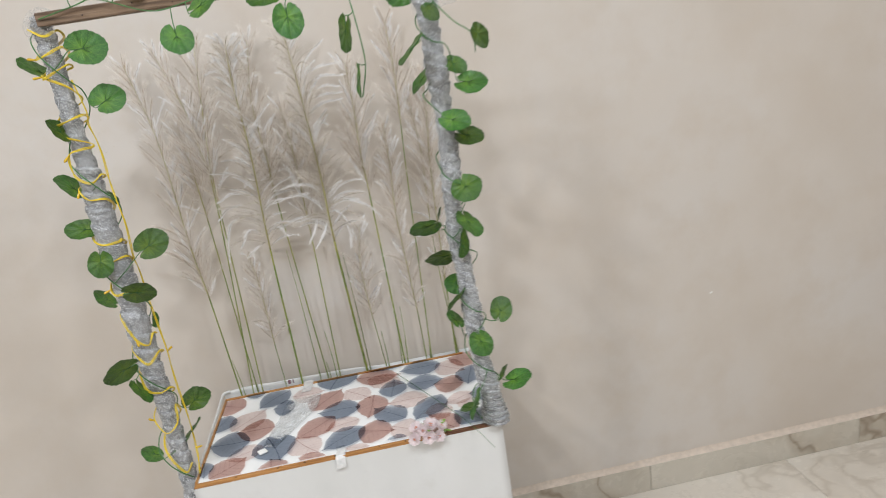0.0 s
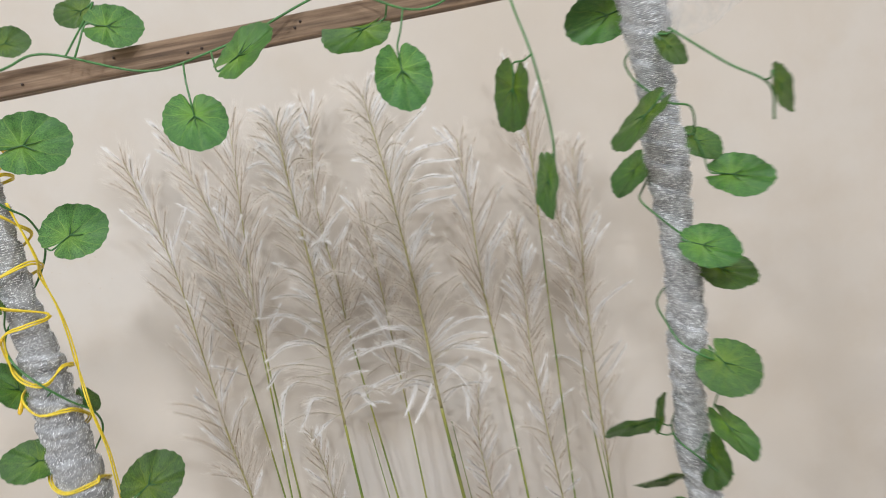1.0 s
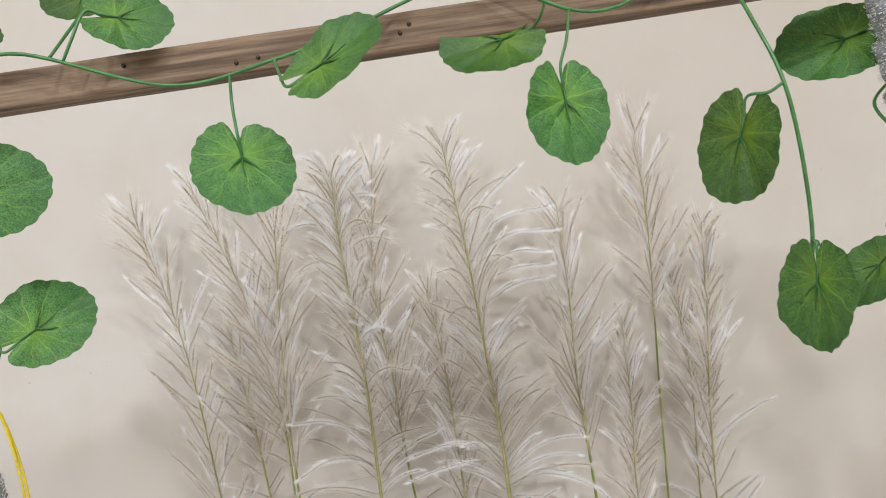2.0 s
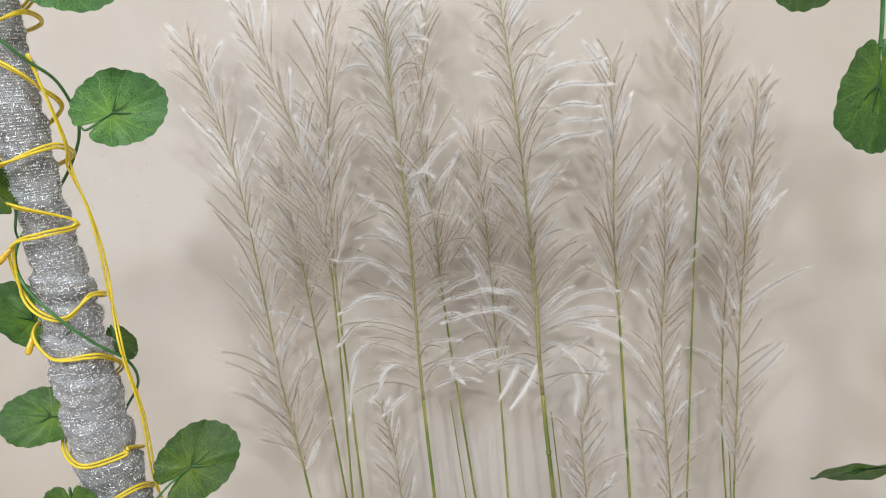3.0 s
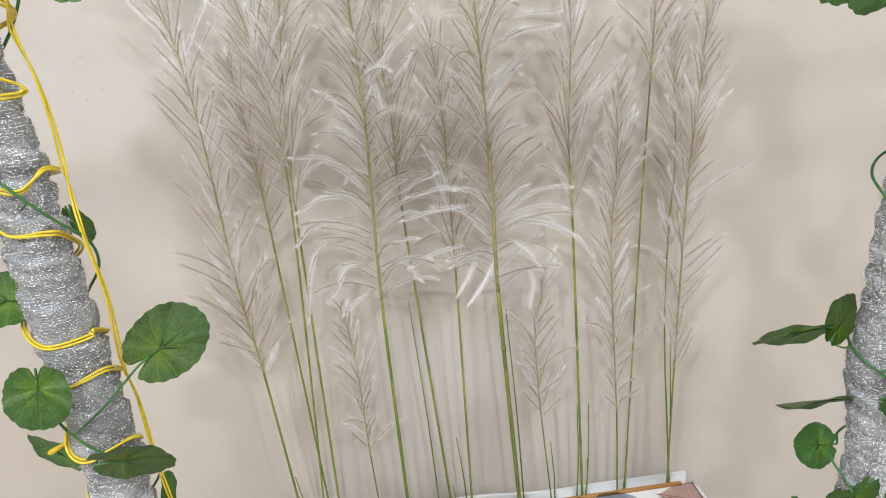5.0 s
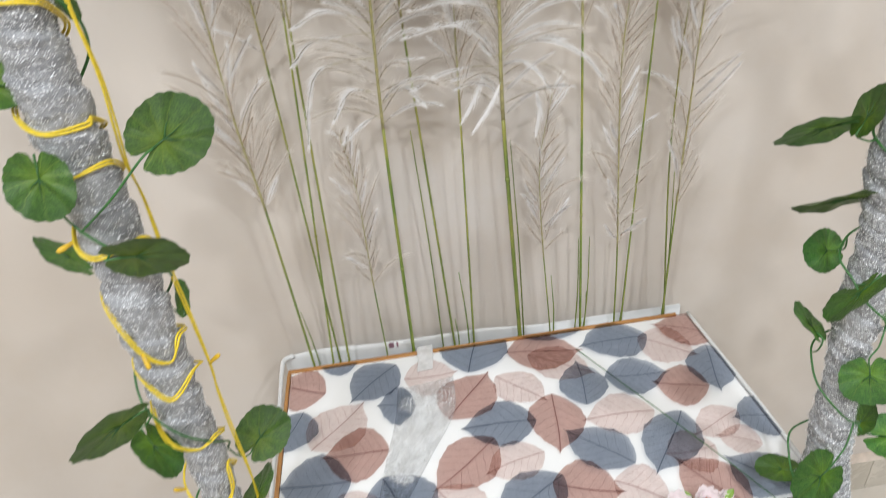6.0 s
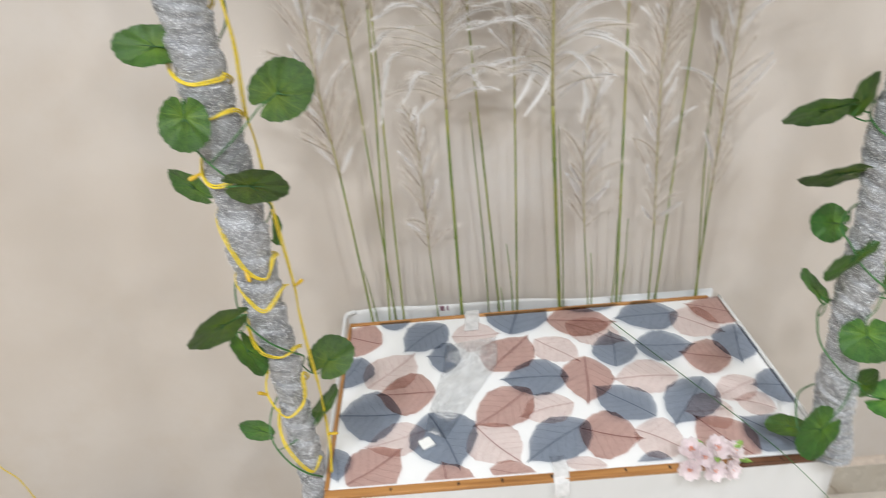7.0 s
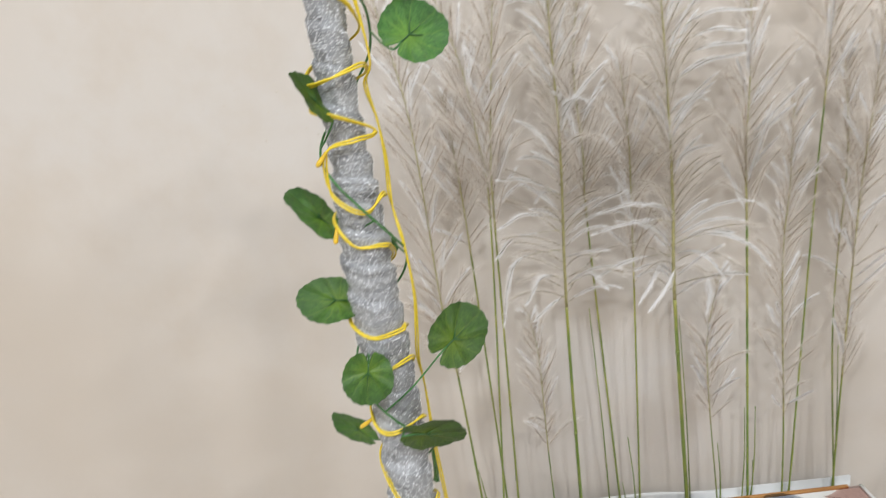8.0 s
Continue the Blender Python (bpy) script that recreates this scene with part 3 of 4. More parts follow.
def pole_mesh(path, radius, twist, seed, ribs, crumple):
    """A wrapped pole: helical folds of net over a stick, with creases."""
    na, nl = 72, 620
    length = sum((b - a).length for a, b in zip(path, path[1:]))
    pts = spline(path, nl)
    verts, uvs, faces = [], [], []
    for i, p in enumerate(pts):
        u = i / (nl - 1)
        zl = u * length
        off = Vector((noise.noise((zl * 7, seed, 0)), noise.noise((zl * 7, seed, 9)), 0)) * 0.004
        for j in range(na + 1):
            a = math.tau * (j % na) / na
            ph = a + zl * twist + 2.6 * noise.noise((zl * 9, seed, 2))
            fold = (ph * ribs / math.tau) % 1.0
            saw = (fold ** 0.6) * (1 - max(0, fold - .86) / .14)
            r = radius(u) * (0.80 + 0.24 * saw + 0.10 * noise.noise((zl * 17, seed + 4, math.cos(a))))
            q = Vector((math.cos(a), math.sin(a)))
            cr = 1 - abs(noise.noise((q.x * .8 + seed, q.y * .8, zl * 55 + ph * .9))) * 2
            cr2 = 1 - abs(noise.noise((q.x * 1.3 + seed, q.y * 1.3, zl * 150 + ph * 2))) * 2
            r += crumple * (0.0026 * (cr - .6) + 0.0015 * (cr2 - .6))
            r += 0.0016 * noise.noise((q.x * 3, q.y * 3, zl * 90 + seed)) + 0.0009 * noise.noise((q.x * 9, q.y * 9, zl * 260))
            verts.append((p.x + off.x + q.x * r, p.y + off.y + q.y * r, p.z))
            uvs.append((j / na * 0.14, zl))
    for i in range(nl - 1):
        for j in range(na):
            k = i * (na + 1) + j
            faces.append((k, k + 1, k + na + 2, k + na + 1))
    faces.append(tuple(range(na))[::-1])
    faces.append(tuple(range((nl - 1) * (na + 1), (nl - 1) * (na + 1) + na)))
    me = bpy.data.meshes.new("wrap")
    me.from_pydata(verts, [], faces)
    lay = me.uv_layers.new(name="UVMap")
    for loop in me.loops:
        lay.data[loop.index].uv = uvs[loop.vertex_index]
    me.polygons.foreach_set("use_smooth", [True] * len(me.polygons))
    return me


def net_rag(name, pts_a, pts_b, parent=None, label="", seed=0, puff=0.004):
    """A crumpled piece of open net between two edges."""
    n, m = 40, 16
    A, B = spline(pts_a, n), spline(pts_b, n)
    verts, uvs, faces = [], [], []
    for i in range(n):
        for j in range(m):
            v = j / (m - 1)
            p = A[i].lerp(B[i], v)
            w = math.sin(math.pi * v) * puff * (1.2 + math.sin(i * .55 + seed)) + noise.noise((p.x * 60, p.y * 60, seed + p.z * 60)) * puff * .7
            p = p + Vector((0, -0.6, 0.8)) * w
            verts.append(tuple(p))
            uvs.append((v * 0.9, i / n * 1.6))
    for i in range(n - 1):
        for j in range(m - 1):
            k = i * m + j
            faces.append((k, k + 1, k + m + 1, k + m))
    me = bpy.data.meshes.new(name)
    me.from_pydata(verts, [], faces)
    lay = me.uv_layers.new(name="UVMap")
    for loop in me.loops:
        lay.data[loop.index].uv = uvs[loop.vertex_index]
    me.polygons.foreach_set("use_smooth", [True] * len(me.polygons))
    return part(name, me, SHEER, parent, label)


def net_threads(pole, count, seed, out, length, width, material, label):
    """Short loose bits of the net's flat thread, lying on the wrap and standing a little off it."""
    q = random.Random(seed)
    me = pole.data
    polys = len(me.polygons) - 2
    verts, faces = [], []
    for _ in range(count):
        f = me.polygons[q.randrange(polys)]
        n = f.normal
        round_ = Vector((-n.y, n.x + 1e-4, 0)).normalized()
        along = n.cross(round_)
        a = q.choice((0.0, 0.0, .5, 1.25)) + q.uniform(-.35, .35)
        d = round_ * math.cos(a) + along * math.sin(a)
        s = (n.cross(d) + n * q.uniform(-.9, .9)).normalized() * width * q.uniform(.6, 1.3)
        ln = length * q.uniform(.5, 1.4)
        c = f.center + n * q.uniform(.0002, out)
        lift = n * q.uniform(-.25, .45) * ln * .5
        base = len(verts)
        for p, h in ((c - d * ln / 2 - lift, 0), (c + n * ln * .06, 1), (c + d * ln / 2 + lift * .6, 0)):
            verts += [tuple(p - s), tuple(p + s)]
        faces += [(base, base + 1, base + 3, base + 2), (base + 2, base + 3, base + 5, base + 4)]
    m = bpy.data.meshes.new("net_thread")
    m.from_pydata(verts, [], faces)
    part("net_thread", m, material, pole, label)["kind"] = "stuff"


LX, LY, RX, RY = -0.302, 1.630, 0.337, 1.602
frame_left = tagged(part("wrapped_pole", pole_mesh([Vector(p) for p in ((LX + .004, LY, 0.0), (LX + .005, LY, .3), (LX + .007, LY + .002, .56), (LX + .005, LY, .75), (LX + .001, LY, .95), (LX - .004, LY, 1.15), (LX - .006, LY, 1.30), (LX - .005, LY - .002, 1.507))],
                                                 lambda u: .0208 + .003 * math.sin(u * 13) + .003 * max(0, 1 - abs(u - .74) * 9) - .006 * max(0, (u - .8) * 4), 165.0, 3.0, 1.0, .45), NET),
                    "upright pole wrapped in glittering silver-grey net", "pole", "frame poles")
frame_right = tagged(part("wrapped_pole", pole_mesh([Vector(p) for p in ((RX + .022, RY - .002, .594), (RX + .018, RY, .66), (RX + .006, RY, .78), (RX, RY, .92), (RX - .002, RY, 1.05), (RX + .002, RY, 1.2), (RX + .003, RY, 1.35), (RX - .002, RY, 1.50))],
                                                  lambda u: .0185 + .0022 * math.sin(u * 40) + .010 * max(0, 1 - u * 4.5) + .004 * max(0, (u - .8) * 5), 130.0, 8.0, 2.0, .35), NET),
                     "twisted upright pole wrapped in glittering silver-grey net", "pole", "frame poles")
net_rag("loose_net", [(RX + .046, RY - .006, .596), (RX + .047, RY - .008, .615), (RX + .038, RY - .006, .64)], [(RX + .03, RY - .022, .596), (RX + .03, RY - .024, .62), (RX + .026, RY - .02, .65)], frame_right, "loose translucent net end", 1, .002)
net_rag("loose_net", [(RX - .026, RY - .008, 1.42), (RX - .028, RY - .012, 1.46), (RX - .02, RY, 1.50)], [(RX + .018, RY - .022, 1.43), (RX + .03, RY - .02, 1.465), (RX + .05, RY, 1.495)], frame_right, "loose translucent net end", 2, .002)
net_rag("loose_net", [(RX + .012, RY - .020, 1.425), (RX + .045, RY - .022, 1.432), (RX + .085, RY - .020, 1.452)], [(RX + .008, RY - .014, 1.462), (RX + .040, RY - .016, 1.475), (RX + .078, RY - .012, 1.488)], frame_right, "loose translucent net end", 7, .004)
net_rag("loose_net", [(LX - .03, LY - .01, 1.47), (LX - .034, LY - .01, 1.495), (LX - .028, LY, 1.514)], [(LX + .018, LY - .022, 1.47), (LX + .022, LY - .024, 1.495), (LX + .018, LY - .01, 1.514)], frame_left, "loose translucent net end", 5)

net_threads(frame_left, 34000, 31, .0012, .0016, .00022, SILVER, "flat silver threads, their glitter painted in as white")
net_threads(frame_left, 7000, 32, .0022, .0045, .00008, GREY_THREAD, "fuzzy grey net threads")
net_threads(frame_right, 27000, 33, .0018, .0018, .00023, SILVER, "flat silver threads, their glitter painted in as white")
net_threads(frame_right, 8000, 34, .0030, .0055, .00008, GREY_THREAD, "fuzzy grey net threads")

bar_bm = box_bm(LX - .004, RX + .006, 1.603, 1.626, 1.4895, 1.5110, .0015)
bmesh.ops.subdivide_edges(bar_bm, edges=[e for e in bar_bm.edges if abs(e.verts[0].co.x - e.verts[1].co.x) > .3], cuts=60)
for v in bar_bm.verts:
    v.co.y += noise.noise((v.co.x * 14, v.co.z * 50, 1)) * .0008
    v.co.z += noise.noise((v.co.x * 11, v.co.y * 50, 7)) * .0010 + .010 * (v.co.x + .3) / .65
crossbar = tagged(part("crossbar", bar_bm, BAR), "weathered brown wooden bar across the top of the poles", "bar")
for x, zz in ((-.232, 1.498), (-.150, 1.506), (-.086, 1.499), (-.073, 1.5005), (.012, 1.5035), (.018, 1.508), (.118, 1.512), (.205, 1.507), (.285, 1.514)):
    me = tube([Vector((x, 1.6040, zz)), Vector((x, 1.6022, zz)), Vector((x, 1.6016, zz))], lambda u: .0013 * (1 - .4 * (u > .9)), 8)
    part("nail", me, NAIL, crossbar, "small dark nail head")

# ---- cord of small lights wound round one pole ----
cord = tagged(empty("string_lights", (LX, LY, 1.45)), "thin yellow cord of tiny lights wound round the silver pole", "string lights")


def twin_cord(path, parent, name="cord", r=.0008):
    """Two thin strands twisted round one another."""
    pts = spline(path, max(40, len(path) * 14))
    for k in range(2):
        out = []
        for i, p in enumerate(pts):
            d = (pts[min(i + 1, len(pts) - 1)] - pts[max(i - 1, 0)]).normalized()
            s = d.cross(Vector((0.2, 0.3, 1))).normalized()
            a = i * 0.07 + .8 * math.sin(i * .021) + k * math.pi
            out.append(p + (s * math.cos(a) + d.cross(s) * math.sin(a)) * r * 1.25)
        me = tube(out, r, 6)
        me.transform(Matrix.Translation(-parent.location))
        part(name, me, YELLOW, parent)


# front passes of the cord, each as (x, z) across the pole, from the top down
PASSES = [
    [(-.326, 1.488), (-.302, 1.474), (-.279, 1.482)], [(-.328, 1.440), (-.304, 1.446), (-.279, 1.455)],
    [(-.328, 1.408), (-.302, 1.416), (-.278, 1.426)], [(-.330, 1.412), (-.293, 1.392), (-.276, 1.379)],
    [(-.330, 1.330), (-.307, 1.334), (-.272, 1.341)], [(-.330, 1.310), (-.308, 1.304), (-.276, 1.291)],
    [(-.275, 1.285), (-.298, 1.284), (-.322, 1.277)], [(-.325, 1.245), (-.312, 1.230), (-.296, 1.224), (-.274, 1.235)],
    [(-.325, 1.213), (-.311, 1.196), (-.290, 1.193), (-.270, 1.189)], [(-.330, 1.121), (-.310, 1.111), (-.285, 1.111), (-.262, 1.114)],
    [(-.328, 1.066), (-.301, 1.078), (-.266, 1.081)], [(-.325, 1.023), (-.317, 1.013), (-.301, 1.014), (-.278, 1.018)],
    [(-.322, .962), (-.304, .920), (-.286, .904), (-.268, .922)], [(-.318, .894), (-.296, .867), (-.270, .884)],
    [(-.322, .845), (-.314, .812), (-.290, .803), (-.270, .805)], [(-.320, .741), (-.300, .715), (-.278, .730), (-.262, .765)],
    [(-.312, .668), (-.288, .620), (-.264, .632)]]
wind, starts = [], []
for run, after in zip(PASSES, PASSES[1:] + [None]):
    starts.append(len(wind))
    zc = run[0][1]
    cx = LX - .005 * max(0.0, min(1.0, (zc - 1.0) / .15)) + .004 * max(0.0, min(1.0, (1.0 - zc) / .1))
    for x, zz in run:
        dx = max(-.0232, min(.0232, x - cx))
        wind.append((cx + dx, LY - max(.004, math.sqrt(.0252 ** 2 - dx * dx)), zz))
    if after and (after[0][0] > LX) != (run[-1][0] > LX):
        sg = 1 if run[-1][0] > LX else -1
        for u, dx, dy in ((.25, .022, .013), (.5, 0, .0255), (.75, -.022, .013)):
            wind.append((cx + sg * dx, LY + dy, run[-1][1] + (after[0][1] - run[-1][1]) * u))
twin_cord(wind, cord, "cord", .0010)
LOOSE = [(LX + .020, 1.612, 1.400), (LX + .025, 1.622, 1.345), (LX + .017, 1.635, 1.325), (LX + .022, 1.637, 1.294), (LX + .024, 1.638, 1.261), (LX + .023, 1.638, 1.225), (LX + .030, 1.624, 1.186), (LX + .032, 1.628, 1.140), (LX + .029, 1.632, 1.104), (LX + .026, 1.636, 1.072), (LX + .028, 1.640, 1.040), (LX + .029, 1.640, .980), (LX + .031, 1.642, .934), (LX + .034, 1.642, .872), (LX + .033, 1.642, .838), (LX + .034, 1.642, .784), (LX + .037, 1.641, .733), (LX + .038, 1.638, .691), (LX + .038, 1.630, .640), (LX + .036, 1.618, .604)]
twin_cord(LOOSE, cord, "loose_cord", .0009)


def bulb(at_, direction, parent):
    d = Vector(direction).normalized()
    p = Vector(at_) - parent.location
    me = tube([p, p + d * .004, p + d * .009, p + d * .013, p + d * .0145], lambda u: (.0016, .0017, .0023, .0021, .0008)[round(u * 4)], 8)
    part("bulb", me, AMBER, parent, "tiny amber resin light")


bulb((LX + .034, 1.642, .872), (1, -.1, .8), cord)
bulb((LX + .038, 1.634, .655), (1, -.3, .3), cord)
for turn, q, d in ((1, 0, (-1, -.4, .2)), (3, 0, (-1, -.5, -.1)), (6, 2, (-.7, -.5, -.8)), (8, 0, (-.2, -.6, -1)), (11, 0, (-1, -.6, -.3)), (12, 1, (.4, -.6, -1)), (15, 0, (-.5, -.4, .6))):
    bulb(wind[starts[turn] + q], d, cord)

# its lead hangs against the wall beside the frame
lead = tagged(empty("light_lead", (-1.04, 1.985, .30)), "thin yellow cord hanging down against the wall", "cord")
twin_cord([(-1.115, 1.992, 1.02), (-1.10, 1.992, .90), (-1.085, 1.992, .755), (-1.076, 1.99, .60), (-1.072, 1.99, .46), (-1.04, 1.99, .30), (-1.008, 1.985, .252), (-.988, 1.98, .181), (-.955, 1.975, .105), (-.93, 1.96, .03), (-.91, 1.93, .004), (-.86, 1.90, .003)], lead, "cord", .0006)
bulb((-1.05, 1.988, .33), (-1, -.2, .1), lead)

# ---- vines ----


def vine_leaf_mesh(seed):
    """A round heart-notched leaf, 1 across, scalloped, softly cupped; its notch lies towards -y."""
    na, nr = 88, 7
    q = random.Random(seed)
    k1, k2, k3 = q.uniform(0, 6), q.uniform(0, 6), q.uniform(.03, .07)
    oval = q.uniform(.93, 1.06)
    verts, uvs, faces = [(0, -.12, 0)], [(.5, .38)], []
    for i in range(1, nr + 1):
        s = i / nr
        for j in range(na):
            a = math.tau * j / na
            th = (a + math.pi) % math.tau - math.pi
            r = .5 * (1 - .44 * math.exp(-(th / .125) ** 2)) * (1 + .035 * math.cos(2 * th)) * (1 + .045 * s ** 3 * abs(math.sin(a * 10 + k1)) + .012 * math.sin(5 * a + k2))
            x, y = math.sin(a) * r * oval, -math.cos(a) * r / oval
            x, y = x * s, -.12 + (y + .12) * s
            zz = k3 * 1.6 * (x * x + y * y) + .028 * s * math.sin(3 * a + k1) + .05 * abs(x) * s + .012 * s * math.sin(8 * a + k2)
            verts.append((x, y, zz))
            uvs.append((.5 + x, .5 + y))
    for j in range(na):
        faces.append((0, 1 + j, 1 + (j + 1) % na))
    for i in range(nr - 1):
        for j in range(na):
            a, b = 1 + i * na + j, 1 + i * na + (j + 1) % na
            faces.append((a, a + na, b + na, b))
    me = bpy.data.meshes.new("leaf")
    me.from_pydata(verts, [], faces)
    lay = me.uv_layers.new(name="UVMap")
    for loop in me.loops:
        lay.data[loop.index].uv = uvs[loop.vertex_index]
    me.polygons.foreach_set("use_smooth", [True] * len(me.polygons))
    me.materials.append(LEAF)
    return me


def rib_mesh():
    """The moulded rib on a leaf: one spine from the notch and two short arms."""
    bm = bmesh.new()
    for pts in ([(0, -.30, .012), (0, -.12, .016), (.01, .04, .022), (.0, .16, .03)], [(0, -.10, .016), (.09, -.02, .022), (.14, .05, .03)], [(0, -.10, .016), (-.09, .0, .022), (-.13, .07, .03)]):
        me = tube([Vector(p) for p in pts], lambda u: .016 * (1 - .72 * u), 6)
        bm.from_mesh(me)
        bpy.data.meshes.remove(me)
    me = bpy.data.meshes.new("rib")
    bm.to_mesh(me)
    bm.free()
    me.materials.append(RIB)
    return me


LEAF_SHAPES = [vine_leaf_mesh(s) for s in range(5)]
RIB_SHAPE = rib_mesh()


def vine(label, runs, leaves, r=.0011):
    """A garland: stem runs, and leaves each on its own stalk from the nearest place of a stem."""
    thing = tagged(empty("leaf_garland", runs[0][0]), label, "garland", "leaf garlands")
    back = Matrix.Translation(-thing.location)
    where = []
    for run in runs:
        pts = spline(run, len(run) * 10)
        where += pts
        me = tube(pts, r, 7)
        me.transform(back)
        part("stem", me, VINE, thing)
    for i, (x, y, zz, rx, ry, rz, d) in enumerate(leaves):
        m = pose(x, y, zz, rx, ry, rz) @ Matrix.Scale(d * (.89 + .09 * max(0.0, min(1.0, (zz - 1.36) / .06))), 4)
        leaf = part("leaf", LEAF_SHAPES[i % 5], None, thing)
        leaf.matrix_basis = back @ m
        part("rib", RIB_SHAPE, None, leaf)
        n0 = m @ Vector((0, -.28, .01))
        n1 = m @ Vector((0, -.48, .03))
        root = min(where, key=lambda p: (p - n1).length)
        mid = n1.lerp(root, .5) + Vector((0, -.003, -.002))
        if (root - n0).length < .12:
            me = tube(spline([n0, n1, mid, root], 18), r * .8, 6)
            me.transform(back)
            part("stalk", me, VINE, thing)
    return thing


def coil(cx, cy, z0, z1, turns, r, start, wob=.004):
    out = []
    n = int(turns * 9)
    for i in range(n + 1):
        u = i / n
        a = start + math.tau * turns * u
        k = r + wob * noise.noise((i * .45, cx * 9, 1))
        out.append((cx + k * math.cos(a), cy + k * math.sin(a), z0 + (z1 - z0) * u + .012 * noise.noise((i * .6, 3, cx * 5))))
    return out


LEFT_LEAVES = [
    (-0.241, 1.604, 1.447, 29, 78, -31, 0.062), (-0.240, 1.632, 1.361, 43, 48, -11, 0.065), (-0.343, 1.640, 1.425, 42, -22, 96, 0.060), (-0.325, 1.607, 1.321, 59, -7, 84, 0.053),
    (-0.348, 1.642, 1.219, 47, -9, 82, 0.065), (-0.347, 1.631, 1.141, 13, -35, 91, 0.060), (-0.318, 1.592, 1.080, -87, -10, -175, 0.053), (-0.236, 1.628, 1.094, 50, 60, -5, 0.066),
    (-0.289, 1.656, 1.186, -64, -2, -93, 0.034)]
LEFT_LEAVES += [
    (-0.348, 1.640, 1.002, 121, -53, -52, 0.053), (-0.270, 1.596, 1.015, -169, 60, 103, 0.063), (-0.278, 1.654, 0.937, 84, 31, 82, 0.036), (-0.329, 1.563, 0.880, -170, -63, -59, 0.068),
    (-0.320, 1.596, 0.819, -53, -27, -103, 0.061), (-0.251, 1.675, 0.744, 15, 26, -26, 0.065), (-0.264, 1.645, 0.691, 35, -29, -55, 0.062), (-0.360, 1.658, 0.649, 107, -67, -24, 0.050)]
RIGHT_LEAVES = [
    (0.337, 1.560, 1.421, -60, 17, -149, 0.036), (0.407, 1.512, 1.370, -78, 40, -134, 0.048), (0.294, 1.539, 1.364, -43, -15, 84, 0.067), (0.311, 1.623, 1.308, -50, -17, 94, 0.058),
    (0.374, 1.597, 1.328, -46, 33, -140, 0.047), (0.393, 1.566, 1.294, -17, 38, -132, 0.063), (0.354, 1.563, 1.233, -24, 37, -129, 0.061), (0.379, 1.584, 1.199, -22, 24, -143, 0.061),
    (0.358, 1.560, 1.108, -38, 22, -180, 0.068), (0.352, 1.554, 1.042, -44, -10, -142, 0.065), (0.338, 1.579, 1.002, -75, 16, 118, 0.062)]
RIGHT_LEAVES += [
    (0.303, 1.609, 1.049, 69, -10, -101, 0.047), (0.276, 1.630, 1.030, -154, -39, -132, 0.067), (0.298, 1.616, 0.968, -158, -34, -130, 0.075), (0.321, 1.643, 0.897, 27, -62, 76, 0.052),
    (0.306, 1.620, 0.830, 39, 16, 38, 0.047), (0.312, 1.580, 0.887, -49, 19, 69, 0.065), (0.404, 1.625, 0.831, 46, 29, -11, 0.058), (0.346, 1.572, 0.789, -83, 13, 150, 0.060),
    (0.387, 1.604, 0.697, 47, -25, -81, 0.041), (0.410, 1.576, 0.691, 15, 19, -124, 0.069), (0.308, 1.612, 0.628, -13, -2, 57, 0.047), (0.317, 1.565, 0.662, -65, 0, 81, 0.070)]
BAR_LEAVES = [
    (-0.142, 1.600, 1.531, -28, 63, -101, 0.046), (-0.176, 1.620, 1.552, -41, -46, 162, 0.037), (-0.081, 1.551, 1.435, -54, -1, -164, 0.057), (-0.026, 1.537, 1.481, 34, 36, -73, 0.057),
    (0.066, 1.599, 1.489, -21, -46, 116, 0.060), (0.098, 1.573, 1.441, -82, -2, -164, 0.057), (0.308, 1.640, 1.466, -20, -56, 88, 0.068), (0.190, 1.561, 1.407, -87, -17, 114, 0.060),
    (0.198, 1.515, 1.328, -84, -1, 95, 0.062), (-0.236, 1.610, 1.536, 38, 64, -20, 0.032)]
vine("green leaf garland wound round the silver pole with the yellow cord", [coil(LX, LY, 1.49, .60, 4.5, .0285, 2.6)], LEFT_LEAVES)
vine("green leaf garland twisted loosely round the silver pole", [coil(RX + .004, RY, 1.45, .62, 6.5, .028, 1.0, .012), [(.345, 1.575, 1.44), (.37, 1.53, 1.40), (.395, 1.51, 1.375), (.397, 1.51, 1.345)]], RIGHT_LEAVES)
vine("green leaf garland lying along the wooden crossbar, one end hanging", [
    [(-.30, 1.60, 1.50), (-.24, 1.595, 1.512), (-.20, 1.59, 1.517), (-.12, 1.58, 1.487), (-.06, 1.575, 1.492), (-.02, 1.588, 1.505), (.03, 1.60, 1.524), (.06, 1.593, 1.527), (.11, 1.585, 1.500), (.14, 1.585, 1.498), (.17, 1.595, 1.512), (.22, 1.602, 1.524), (.33, 1.60, 1.516)],
    [(.205, 1.597, 1.522), (.203, 1.56, 1.478), (.208, 1.54, 1.43), (.213, 1.538, 1.36), (.203, 1.533, 1.315), (.198, 1.53, 1.30)]], BAR_LEAVES)

# ---- reeds standing between the strip and the flap ----


